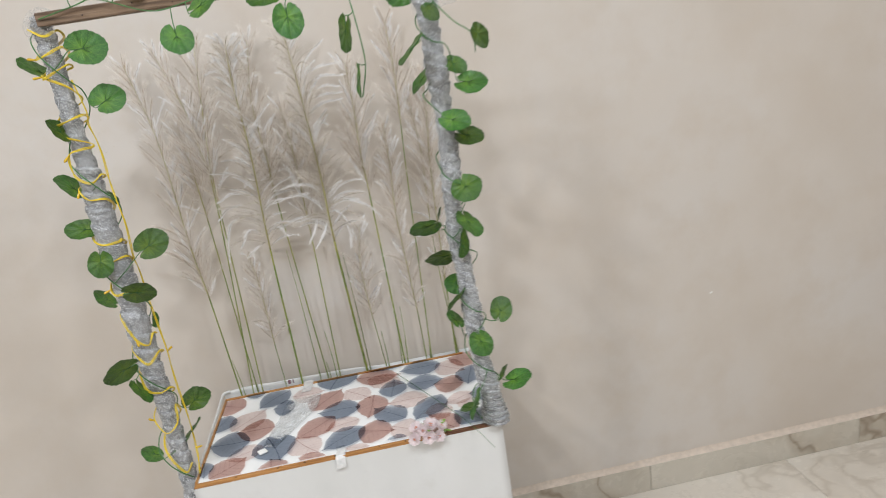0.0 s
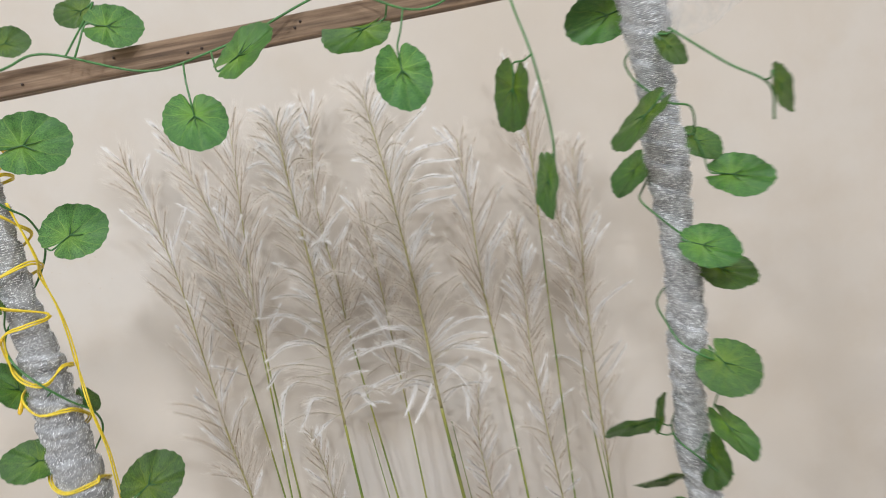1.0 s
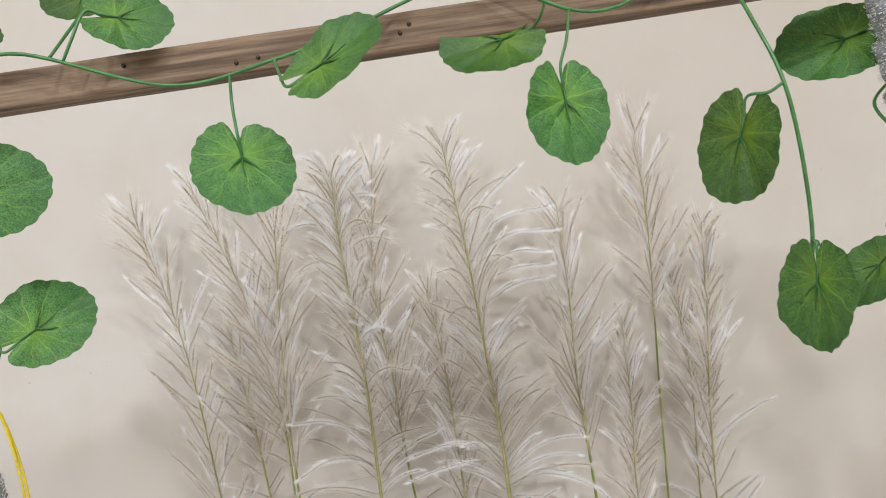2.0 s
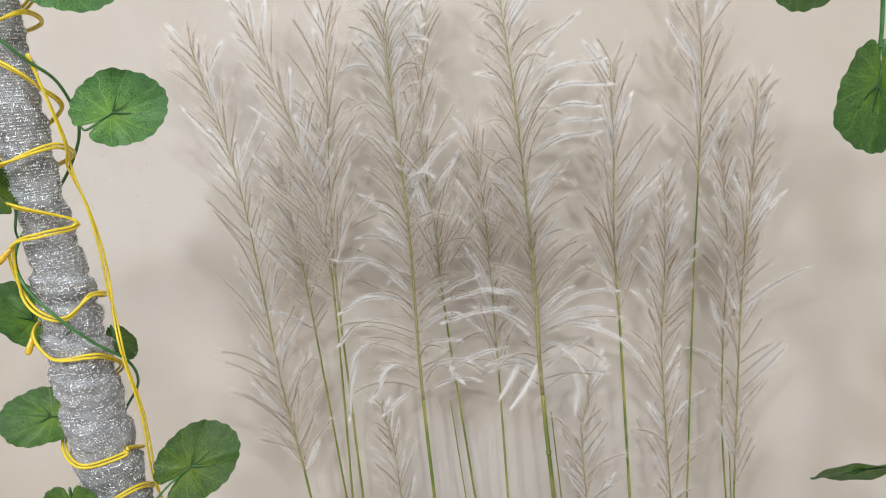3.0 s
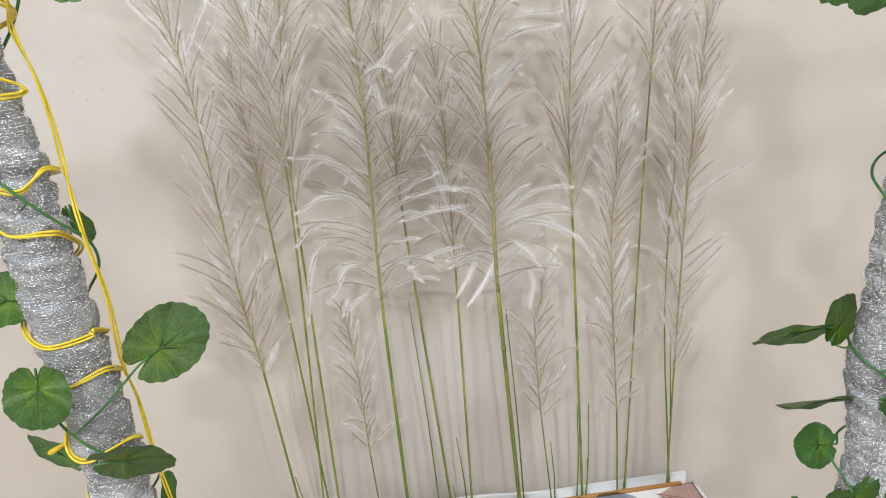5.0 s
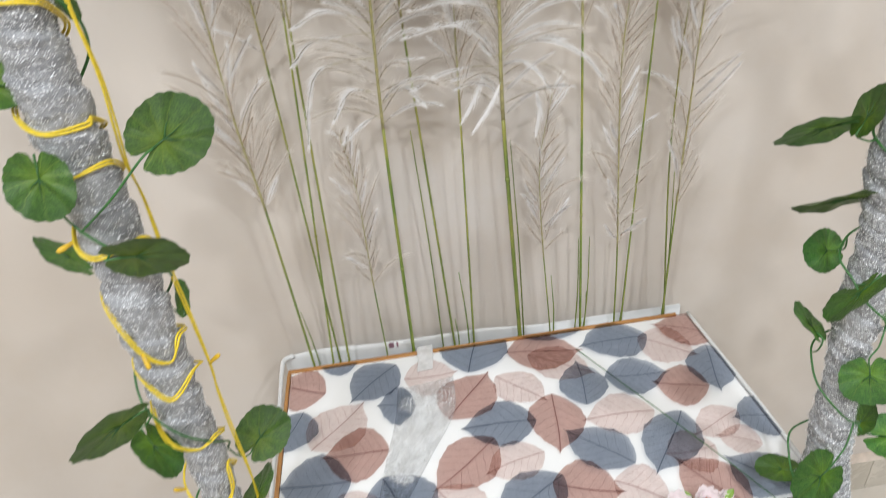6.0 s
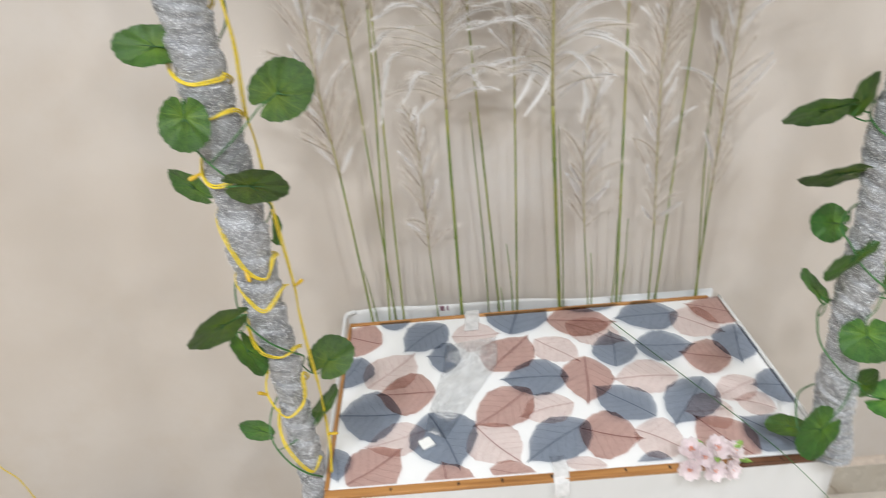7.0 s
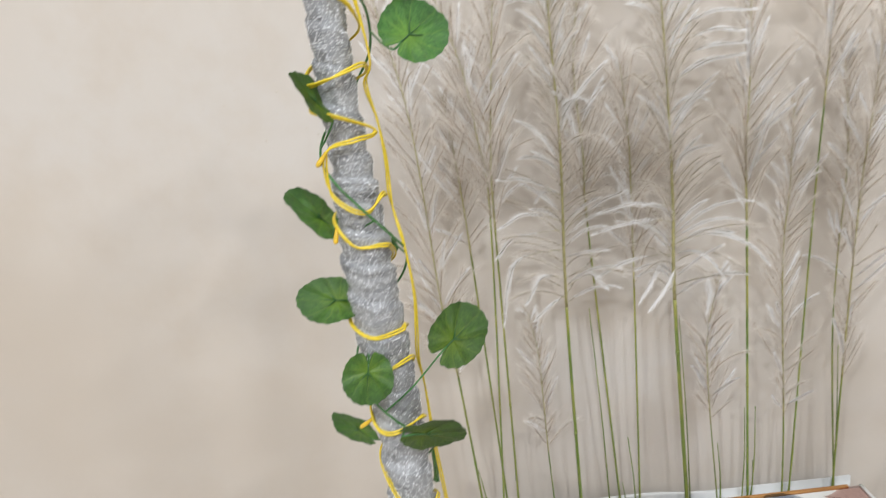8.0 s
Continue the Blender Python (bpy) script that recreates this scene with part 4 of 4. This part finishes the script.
def ribbon_mesh(starts_, mids, ends, half):
    """Fine tapering hairs, each bent once, joined into one mesh."""
    d = ends - starts_
    side = np.cross(d, np.array([0.0, 1.0, 0.0]))
    ln = np.linalg.norm(side, axis=1, keepdims=True)
    side = np.where(ln > 1e-6, side / np.maximum(ln, 1e-6), np.array([1.0, 0, 0])) * half[:, None]
    v = np.stack([starts_ - side, starts_ + side, mids - side * .8, mids + side * .8, ends], 1).reshape(-1, 3)
    b = np.arange(len(starts_)) * 5
    faces = np.stack([b, b + 1, b + 3, b + 2], 1).tolist() + np.stack([b + 2, b + 3, b + 4], 1).tolist()
    me = bpy.data.meshes.new("hairs")
    me.from_pydata(v.tolist(), [], faces)
    return me


class Plume:
    """Collects the branches of one plume: thin cores, dark grains along them, and silky hair."""

    def __init__(self, seed):
        self.q = random.Random(seed)
        self.n = np.random.RandomState(seed * 7 + 1)
        self.cores, self.grains, self.hair, self.silk = [], [], [], []

    def branch(self, pts, hairs, silky, grains=True, first=.08):
        P = np.array([tuple(p) for p in pts])
        T = np.gradient(P, axis=0)
        T /= np.linalg.norm(T, axis=1, keepdims=True) + 1e-9
        length = np.linalg.norm(np.diff(P, axis=0), axis=1).sum()
        rs, last = self.n, len(P) - 1

        def along(f):
            k = np.clip(f * last, 0, last - 1e-6)
            a = k.astype(int)
            w = (k - a)[:, None]
            return P[a] * (1 - w) + P[a + 1] * w, T[a] * (1 - w) + T[a + 1] * w

        f = np.linspace(0, 1, 7)
        c, _ = along(f)
        self.cores += [(c[a], (c[a] + c[a + 1]) / 2, c[a + 1] + (c[a + 1] - c[a]) * .15, .00030 * (1.15 - .1 * a)) for a in range(6)]
        if grains:
            m = max(4, int(length / .0017))
            f = (np.arange(m) + rs.uniform(.1, .9, m)) / m
            f = f[f > first]
            b, d = along(f)
            off = np.cross(d, np.array([0.0, 1.0, 0.0])) * np.where(np.arange(len(f)) % 2, 1, -1)[:, None]
            a = rs.uniform(.0016, .0030, len(f))[:, None]
            b = b + off * .00025 + np.array([0, -.0022, 0])
            e = b + d * a + off * a * .22
            self.grains.append((b, (b + e) / 2, e, rs.uniform(.00028, .00052, len(f))))
        m = int(hairs * length / .06)
        if m < 1:
            return
        f = first + (1 - first) * rs.uniform(0, 1, m) ** .85
        b, d = along(f)
        rnd = rs.normal(0, 1, (m, 3)) * np.array([1, .8, 1])
        lean = np.array([self.q.uniform(-.5, .5), -.3, -.75 if silky else -.25])
        s_ = rnd * (.55 if silky else .8) + lean
        s_ -= d * (s_ * d).sum(1, keepdims=True)
        s_ /= np.linalg.norm(s_, axis=1, keepdims=True) + 1e-9
        ang = np.abs(rs.normal(.13, .10, m) if silky else rs.normal(.30, .20, m))[:, None]
        hl = (rs.uniform(.012, .028, m) if silky else rs.uniform(.009, .025, m))[:, None]
        if silky:
            hl = hl * (1.12 - .62 * f[:, None] ** 2)
        mid = b + (d * np.cos(ang * 1.35) + s_ * np.sin(ang * 1.35)) * hl * .55
        e = b + (d * np.cos(ang) + s_ * np.sin(ang)) * hl
        (self.silk if silky else self.hair).append((b, mid, e, rs.uniform(.7, 1.3, m)))

    def mesh(self, rows, width=1.0):
        b, m, e, h = (np.concatenate([np.atleast_2d(r[k]) if k < 3 else np.atleast_1d(r[k]) for r in rows]) for k in range(4))
        for arr in (b, m, e):
            arr[:, 1] = np.minimum(arr[:, 1], 1.9972)
        return ribbon_mesh(b, m, e, h * width)


def reed(pts, foot, style, seed, r=.0026, spread=1.0, depth=1.962, plumelets=(), tufts=()):
    """pts: (x, z) from the tip down; the plume ends at index foot. style: 'upright' or 'drooping'."""
    q = random.Random(seed)
    r *= .88
    thing = tagged(empty("plume_reed", (pts[-1][0], depth, .56)),
                   "tall dried reed with a silky drooping white plume" if style == "drooping" else "tall dried reed with a feathery cream plume" if pts[0][1] > 1.1 else "short dried reed with a small brownish plume", "reed", "reeds on the stand")
    back = Matrix.Translation(-thing.location)
    line = [Vector((x, depth - .012 * (zz - .59), zz)) for x, zz in pts]
    line.append(Vector((pts[-1][0] + (pts[-1][0] - pts[-2][0]) * .05, depth, .565)))
    fine = spline(line[::-1], 90)
    top = line[0].z
    zf = line[foot].z
    low = [p for p in fine if p.z <= zf + .02]
    high = [p for p in fine if p.z > zf - .005]
    me = tube(low, lambda u: r * (1 - .35 * u), 8)
    me.transform(back)
    part("stem", me, STEM, thing)
    me = tube(high, lambda u: r * .62 * (1 - .88 * u) + .0002, 7)
    me.transform(back)
    part("rachis", me, RACHIS, thing, "pale straw-coloured plume axis")
    # joints of the stalk
    for u in (.12, .30):
        p = fine[int(u * 89)]
        if p.z < zf - .03 and r > .0018:
            me = tube([p + Vector((0, 0, -.003)), p, p + Vector((0, 0, .003))], lambda u: r * (.84, .90, .84)[round(u * 2)], 8)
            me.transform(back)
            part("node", me, STEM, thing)
    axis = [p for p in fine if p.z >= zf]
    L = top - zf
    plume = Plume(seed)
    count = int(max(26, L * (230 if style == "drooping" else 170)))
    for i in range(count):
        s = (i + q.random()) / count
        k = s * (len(axis) - 1)
        a = axis[int(k)].lerp(axis[min(int(k) + 1, len(axis) - 1)], k % 1)
        up = (axis[min(int(k) + 2, len(axis) - 1)] - axis[max(int(k) - 2, 0)]).normalized()
        sgn = 1 if (i % 2 == 0) else -1
        out = Vector((sgn * q.uniform(.3, 1), q.uniform(-.9, .5), 0)).normalized()
        wild = noise.noise((s * 6, seed * 3.7, sgn * 2.0))
        taper = (1 - s) ** .6 * .72 + .28
        if style == "drooping":
            ln = q.uniform(.058, .100) * taper * spread
            open_ = q.uniform(.30, .75) + .45 * max(0, .35 - s) / .35 * q.uniform(.4, 1.5)
            bend = q.uniform(.1, .75) + 1.5 * max(0, .40 - s) * q.uniform(.3, 1.6)
            if q.random() < .06:
                bend += 1.6
        else:
            ln = q.uniform(.052, .092) * taper * spread * (.75 + .4 * min(1, s * 4 + .3))
            open_ = q.uniform(.26, .72) * (1.1 - .3 * s)
            bend = q.uniform(-.15, .30) + (q.random() < .07) * q.uniform(.2, .7)
        ln *= .78 + .5 * q.random()
        n = 15
        pts_b, d = [a], (up * math.cos(open_) + out * math.sin(open_)).normalized()
        for j in range(n - 1):
            d = (d + Vector((out.x * .45, out.y * .1, -.75)) * bend * .105 * (.3 + 1.1 * j / n)).normalized()
            pts_b.append(pts_b[-1] + d * (ln / (n - 1)))
        for p in pts_b:
            p.y = min(p.y, 1.993)
        silky = q.random() < (.30 + .55 * wild if style == "drooping" else .20 + .6 * max(0, wild))
        bare = not silky and q.random() < .28
        plume.branch(pts_b, 430 if silky else 90 if bare else 270, silky)
    for run in plumelets:
        k = spline([(x, depth - .014 - .008 * min(i, 2), zz) for i, (x, zz) in enumerate(run)], 18)
        plume.branch(k, 480, True, True, .25)
    for run in tufts:
        k = spline([(x, depth - .026, zz) for x, zz in run], 8)
        plume.branch(k, 480, True, False, .0)
    for rows, w, mat_, nm, lab in ((plume.cores, 1.0, RACHIS, "plume_branching", "fine straw branchlets"), (plume.grains, 1.0, HUSK_GREEN if style == "drooping" else HUSK, "plume_grain", "tiny brown grains along the branchlets"),
                                   (plume.hair, .000065, HAIR, "plume_down", "silky cream hair"), (plume.silk, .00009, TUFT, "plume_silk", "bright white silky tufts")):
        if rows:
            me = plume.mesh(rows, w)
            me.transform(back)
            part(nm, me, mat_, thing, lab)["kind"] = "stuff"
    return thing


reed([(-0.298, 1.429), (-0.270, 1.258), (-0.261, 0.999), (-0.250, 0.862), (-0.235, 0.593)], 3, "upright", 1, .0027, 1.0)
reed([(-0.223, 1.281), (-0.215, 1.181), (-0.209, 1.047), (-0.196, 0.591)], 2, "upright", 2, .0022, .85, 1.974)
reed([(-0.231, 1.449), (-0.195, 1.320), (-0.183, 1.222), (-0.177, 1.102), (-0.205, 0.592)], 3, "upright", 3, .0022, 1.05)
reed([(-0.140, 1.445), (-0.155, 1.317), (-0.168, 1.192), (-0.172, 1.086), (-0.180, 0.591)], 3, "upright", 4, .0024, 1.1, 1.958)
reed([(-0.137, 0.960), (-0.127, 0.893), (-0.125, 0.805), (-0.124, 0.719), (-0.120, 0.594)], 3, "upright", 5, .0016, .62)
SWEPT_A = [
    [(-.080, 1.054), (-.141, 1.052), (-.164, 1.016), (-.174, .962)], [(-.076, 1.094), (-.126, 1.114), (-.163, 1.103)],
    [(-.077, 1.083), (-.144, 1.083), (-.172, 1.063)], [(-.078, .985), (-.100, .980), (-.128, .962)],
    [(-.077, 1.010), (-.112, 1.020), (-.138, .990)], [(-.077, .997), (-.050, 1.016), (-.029, .999)], [(-.075, 1.083), (-.031, 1.117), (.0, 1.131)],
    [(-.076, 1.130), (-.120, 1.160), (-.160, 1.168)]]
SWEPT_B = [
    [(.070, 1.362), (.101, 1.393), (.133, 1.417)], [(.072, 1.340), (.112, 1.364), (.161, 1.369)], [(.074, 1.324), (.118, 1.344), (.167, 1.342)],
    [(.076, 1.307), (.117, 1.323), (.153, 1.319)], [(.075, 1.291), (.115, 1.304), (.155, 1.304)], [(.073, 1.262), (.112, 1.285), (.152, 1.290)],
    [(.077, 1.040), (.108, 1.056), (.137, 1.054), (.171, 1.035), (.196, 1.006)], [(.065, 1.039), (.108, 1.062), (.142, 1.058)],
    [(.073, 1.028), (.028, 1.034), (-.007, 1.031), (-.034, 1.018)], [(.073, 1.075), (.039, 1.086), (-.003, 1.087), (-.039, 1.079)], [(.069, 1.100), (.019, 1.112), (-.030, 1.108)]]
TUFTS_B = [[(.050, 1.026), (.038, 1.000), (.021, .971)], [(.070, 1.012), (.055, .985), (.034, .956)], [(.112, 1.000), (.117, .975), (.113, .942)]]
reed([(-0.074, 1.442), (-0.077, 1.357), (-0.074, 1.190), (-0.080, 0.955), (-0.078, 0.595)], 3, "drooping", 6, .0036, 1.0, 1.960, SWEPT_A)
reed([(-0.027, 1.445), (-0.047, 1.307), (-0.041, 1.173), (-0.040, 1.074), (-0.012, 0.597)], 3, "upright", 7, .0024, 1.05, 1.972)
reed([(0.013, 1.292), (0.021, 1.196), (0.022, 1.107), (0.022, 0.972), (0.020, 0.594)], 3, "upright", 8, .0023, .9, 1.970)
reed([(0.055, 1.457), (0.065, 1.338), (0.071, 1.214), (0.075, 1.094), (0.076, 0.950), (0.092, 0.595)], 4, "drooping", 9, .0045, 1.12, 1.955, SWEPT_B, TUFTS_B)
reed([(0.143, 0.981), (0.127, 0.893), (0.127, 0.823), (0.132, 0.736), (0.143, 0.595)], 3, "upright", 10, .0016, .75)
reed([(0.179, 1.368), (0.180, 1.254), (0.177, 1.146), (0.181, 1.046), (0.193, 0.594)], 3, "upright", 11, .0028, 1.0)
reed([(0.242, 1.220), (0.241, 1.102), (0.236, 0.984), (0.248, 0.724), (0.251, 0.591)], 3, "upright", 12, .0021, .8, 1.966)
reed([(0.285, 1.446), (0.288, 1.326), (0.284, 1.209), (0.278, 1.060), (0.265, 0.592)], 2, "upright", 13, .0019, .95, 1.970)
reed([(0.351, 1.321), (0.346, 1.204), (0.337, 1.070), (0.332, 0.785), (0.331, 0.595)], 3, "upright", 14, .0023, .85)
reed([(0.310, 1.263), (0.322, 1.133), (0.318, 0.976), (0.320, 0.840), (0.338, 0.594)], 2, "upright", 15, .0018, .75, 1.972)

# cut stalks and bare blades between them
for x0, x1, h in ((-.226, -.238, .10), (-.005, -.008, .045), (.012, .004, .13), (.101, .088, .33), (.185, .188, .16), (.200, .205, .16), (.198, .203, .06), (.260, .268, .14), (.150, .146, .10), (-.030, -.045, .36), (.334, .328, .25)):
    me = tube(spline([(x0, 1.965, .575), ((x0 + x1) / 2 + .002, 1.966, .58 + h * .5), (x1, 1.968, .59 + h)], 12), lambda u: .0013 * (1 - .5 * u), 6)
    me.transform(Matrix.Translation((-x0, -1.965, -.575)))
    ob = part("cut_stalk", me, STEM)
    ob.location = (x0, 1.965, .575)
    tagged(ob, "thin cut green stalk standing among the reeds", "stalk", "cut stalks")

# ---- small things on the stand ----
rag = net_rag("net_scrap", [(-.110, 1.872, .595), (-.118, 1.81, .597), (-.135, 1.74, .596), (-.147, 1.685, .595)], [(-.026, 1.884, .595), (-.035, 1.81, .598), (-.075, 1.74, .597), (-.118, 1.668, .595)], None, "", 4, .005)
tagged(rag, "crumpled scrap of silver net lying on the printed sheet", "net scrap")
net_threads(rag, 2600, 35, .0016, .0060, .00022, SILVER, "flat silver threads, their glitter painted in as white")

bm = box_bm(-.145 - .008, -.145 + .010, 1.659 - .009, 1.659 + .008, .5985, .6025, .0012)
bmesh.ops.rotate(bm, verts=bm.verts[:], cent=(-.145, 1.659, .6), matrix=Matrix.Rotation(.5, 3, "Z"))
for v in bm.verts:
    v.co.z += -.0018 + .002 * noise.noise((v.co.x * 160, v.co.y * 160, 0))
tagged(part("paper_scrap", bm, PAPER), "small crumpled white paper scrap on the sheet", "paper")


def tape(pts, w, label):
    n = len(pts)
    bm = bmesh.new()
    rows = []
    for i, (x, y, zz) in enumerate(pts):
        rows.append([bm.verts.new((x - w / 2 + .0012 * math.sin(i * 2.1), y, zz)), bm.verts.new((x + w / 2, y + .0015, zz))])
    for a, b in zip(rows, rows[1:]):
        bm.faces.new((a[0], a[1], b[1], b[0]))
    ob = part("tape_piece", bm, TAPE)
    tagged(ob, label, "tape", "tape pieces")
    md = ob.modifiers.new("thick", "SOLIDIFY")
    md.thickness = 0.0002


tape([(.024, 1.622, .5956), (.025, 1.602, .5964), (.024, 1.588, .5962), (.023, 1.5825, .590), (.023, 1.5795, .578), (.022, 1.579, .571)], .019, "strip of translucent tape folded over the front edge")
tape([(-.066, 1.905, .5955), (-.063, 1.93, .5960), (-.061, 1.945, .5982), (-.060, 1.958, .5986)], .024, "strip of translucent tape over the back strip")

twig = part("thin_twig", tube(spline([(.166, 1.90, .5972), (.235, 1.745, .6005), (.290, 1.62, .602), (.312, 1.565, .598), (.335, 1.515, .585)], 40), lambda u: .0006 - .0002 * u, 6), VINE)
tagged(twig, "long thin green twig lying over the front edge", "twig")


def petal_mesh(seed):
    q = random.Random(seed)
    bm = bmesh.new()
    n, m = 7, 7
    grid = []
    for i in range(n):
        u = i / (n - 1)
        h = math.sin(math.pi * (.12 + .80 * u)) ** .7 * .0085
        row = []
        for j in range(m):
            v = j / (m - 1) * 2 - 1
            row.append(bm.verts.new((v * h, .002 + u * .0165 - .002 * (u > .9) * (abs(v) < .2), .012 * u * u * .6 + .004 * v * v + .0014 * math.sin(v * 5 + seed) * u + q.uniform(-.0004, .0004))))
        grid.append(row)
    for i in range(n - 1):
        for j in range(m - 1):
            bm.faces.new((grid[i][j], grid[i][j + 1], grid[i + 1][j + 1], grid[i + 1][j]))
    me = bpy.data.meshes.new("petal")
    bm.to_mesh(me)
    bm.free()
    me.polygons.foreach_set("use_smooth", [True] * len(me.polygons))
    me.materials.append(PETAL)
    return me


PETALS = [petal_mesh(s) for s in range(4)]


def stamens():
    q = random.Random(3)
    bm = bmesh.new()
    for _ in range(12):
        a, t_ = q.uniform(0, 6.28), q.uniform(.1, .5)
        d = Vector((math.cos(a) * math.sin(t_), math.sin(a) * math.sin(t_), math.cos(t_)))
        me = tube([Vector((0, 0, .001)), d * .006, d * .0095, d * .0105], lambda u: (.0004, .0003, .0008, .0004)[round(u * 3)], 5)
        bm.from_mesh(me)
        bpy.data.meshes.remove(me)
    me = bpy.data.meshes.new("stamens")
    bm.to_mesh(me)
    bm.free()
    me.materials.append(ORANGE)
    return me


STAMENS = stamens()
posy = tagged(empty("blossom_cluster", (.209, 1.592, .600)), "cluster of pale pink cloth blossoms on the front edge", "flowers")
posy.scale = (.78, .78, .78)
for x, y, zz, tilt, turn, s in ((-.026, .012, .012, 25, -30, 1.0), (.010, .008, .016, 30, 10, 1.1), (.036, .004, .010, 35, 50, .9), (-.034, -.008, -.004, 60, -25, .95), (.000, -.012, -.004, 62, 5, 1.0), (.026, -.012, -.006, 66, 30, .9), (-.012, .0, .010, 45, 0, .9)):
    blossom = empty("blossom")
    blossom.parent = posy
    blossom.matrix_basis = pose(x, y, zz, tilt, 0, turn) @ Matrix.Scale(s * 1.08, 4)
    for ring, (cnt, up, sc) in enumerate(((6, 6, 1.0), (6, 24, .85), (4, 46, .55))):
        for i in range(cnt):
            p = part("petal", PETALS[(i + ring) % 4], None, blossom)
            p.matrix_basis = pose(0, 0, ring * .001, 0, 0, 360 / cnt * i + ring * 31) @ pose(0, 0, 0, up + 6 * math.sin(i * 2.3), 0, 0) @ Matrix.Scale(sc, 4)
    part("stamens", STAMENS, None, blossom, "orange stamens")


def bud_leaf():
    bm = bmesh.new()
    grid = []
    for i in range(8):
        u = i / 7
        h = math.sin(math.pi * u) ** .8 * .0052
        grid.append([bm.verts.new((v * h, u * .021, .006 * u * (1 - u) * 2 + abs(v) * .0015)) for v in (-1, 0, 1)])
    for a, b in zip(grid, grid[1:]):
        for j in range(2):
            bm.faces.new((a[j], a[j + 1], b[j + 1], b[j]))
    bmesh.ops.remove_doubles(bm, verts=bm.verts[:], dist=1e-6)
    me = bpy.data.meshes.new("small_leaf")
    bm.to_mesh(me)
    bm.free()
    me.materials.append(BUD_GREEN)
    return me


BUD = bud_leaf()
for x, y, zz, rx, rz in ((.040, .004, .014, 30, -60), (.044, -.006, -.002, 0, -95), (.008, -.004, .010, 20, 160), (.042, -.01, .004, -20, -70), (-.006, .012, .008, 30, 20)):
    p = part("small_leaf", BUD, None, posy, "small light green leaf")
    p.matrix_basis = pose(x, y, zz, rx, 0, rz)

# ---- things on the floor by the wall ----


def lump(name, cx, cy, sx, sy, sz, material, label, category, seed):
    bm = bmesh.new()
    bmesh.ops.create_icosphere(bm, subdivisions=4, radius=1)
    for v in bm.verts:
        k = 1 + .14 * noise.noise((v.co.x * 1.6 + seed, v.co.y * 1.6, v.co.z * 1.6)) + .04 * noise.noise((v.co.x * 6, v.co.y * 6, v.co.z * 6 + seed))
        v.co = Vector((v.co.x * sx * k, v.co.y * sy * k, max(0, sz * .5 + v.co.z * sz * .5 * k)))
    ob = smooth(part(name, bm, material))
    ob.location = (cx, cy, 0)
    tagged(ob, label, category)


lump("cloth_bag", -.80, 1.90, .06, .05, .155, NAVY, "small dark navy cloth bag standing by the wall", "bag", 3)
lump("stone_weight", .607, 1.872, .032, .03, .055, BROWN, "small dark brown rounded stone on the floor", "stone", 8)

# ---- skirting and floor tiles ----
skirt = tagged(empty("skirting", (0, Y1, 0)), "greenish-beige marble skirting tiles with a rough pink mortar ledge", "skirting", kind="structure")
edges = [X0 + .001, -1.90, -1.21, -.52, .17, .86, 1.55, 2.24, X1 - .001]
for a, b in zip(edges, edges[1:]):
    ob = part("skirting_tile", box_bm(a + .0006, b - .0006, -.012, -.0005, .0003, .088, .001), SKIRT, skirt)
ledge = bmesh.new()
cols = []
for i in range(401):
    x = X0 + (X1 - X0) * i / 400
    h = .014 + .003 * noise.noise((x * 6, 0, 0)) + .0012 * noise.noise((x * 40, 0, 4))
    cols.append([ledge.verts.new((x, -.0115 + .002 * noise.noise((x * 20, 3, 0)), .0883)), ledge.verts.new((x, -.009, .0892 + .001 * noise.noise((x * 40, 0, 0)))), ledge.verts.new((x, -.003, .088 + h * .55)), ledge.verts.new((x, -.0004, .088 + h * 1.2))])
for a, b in zip(cols, cols[1:]):
    for q in range(3):
        ledge.faces.new((a[q], b[q], b[q + 1], a[q + 1]))
smooth(part("mortar_ledge", ledge, GROUT, skirt, "rough pinkish mortar"))

TILE = 0.6
i = 0
x = X0
while x < X1 - .01:
    y = Y1 - .002
    while y > Y0 + .01:
        x1, y0 = min(x + TILE, X1), max(y - TILE, Y0)
        part("tile", box_bm(x + .0007, x1 - .0007, y0 + .0007, y - .0007, -.012, 0, .0006, 1), FLOOR, floor)
        y -= TILE
    x += TILE
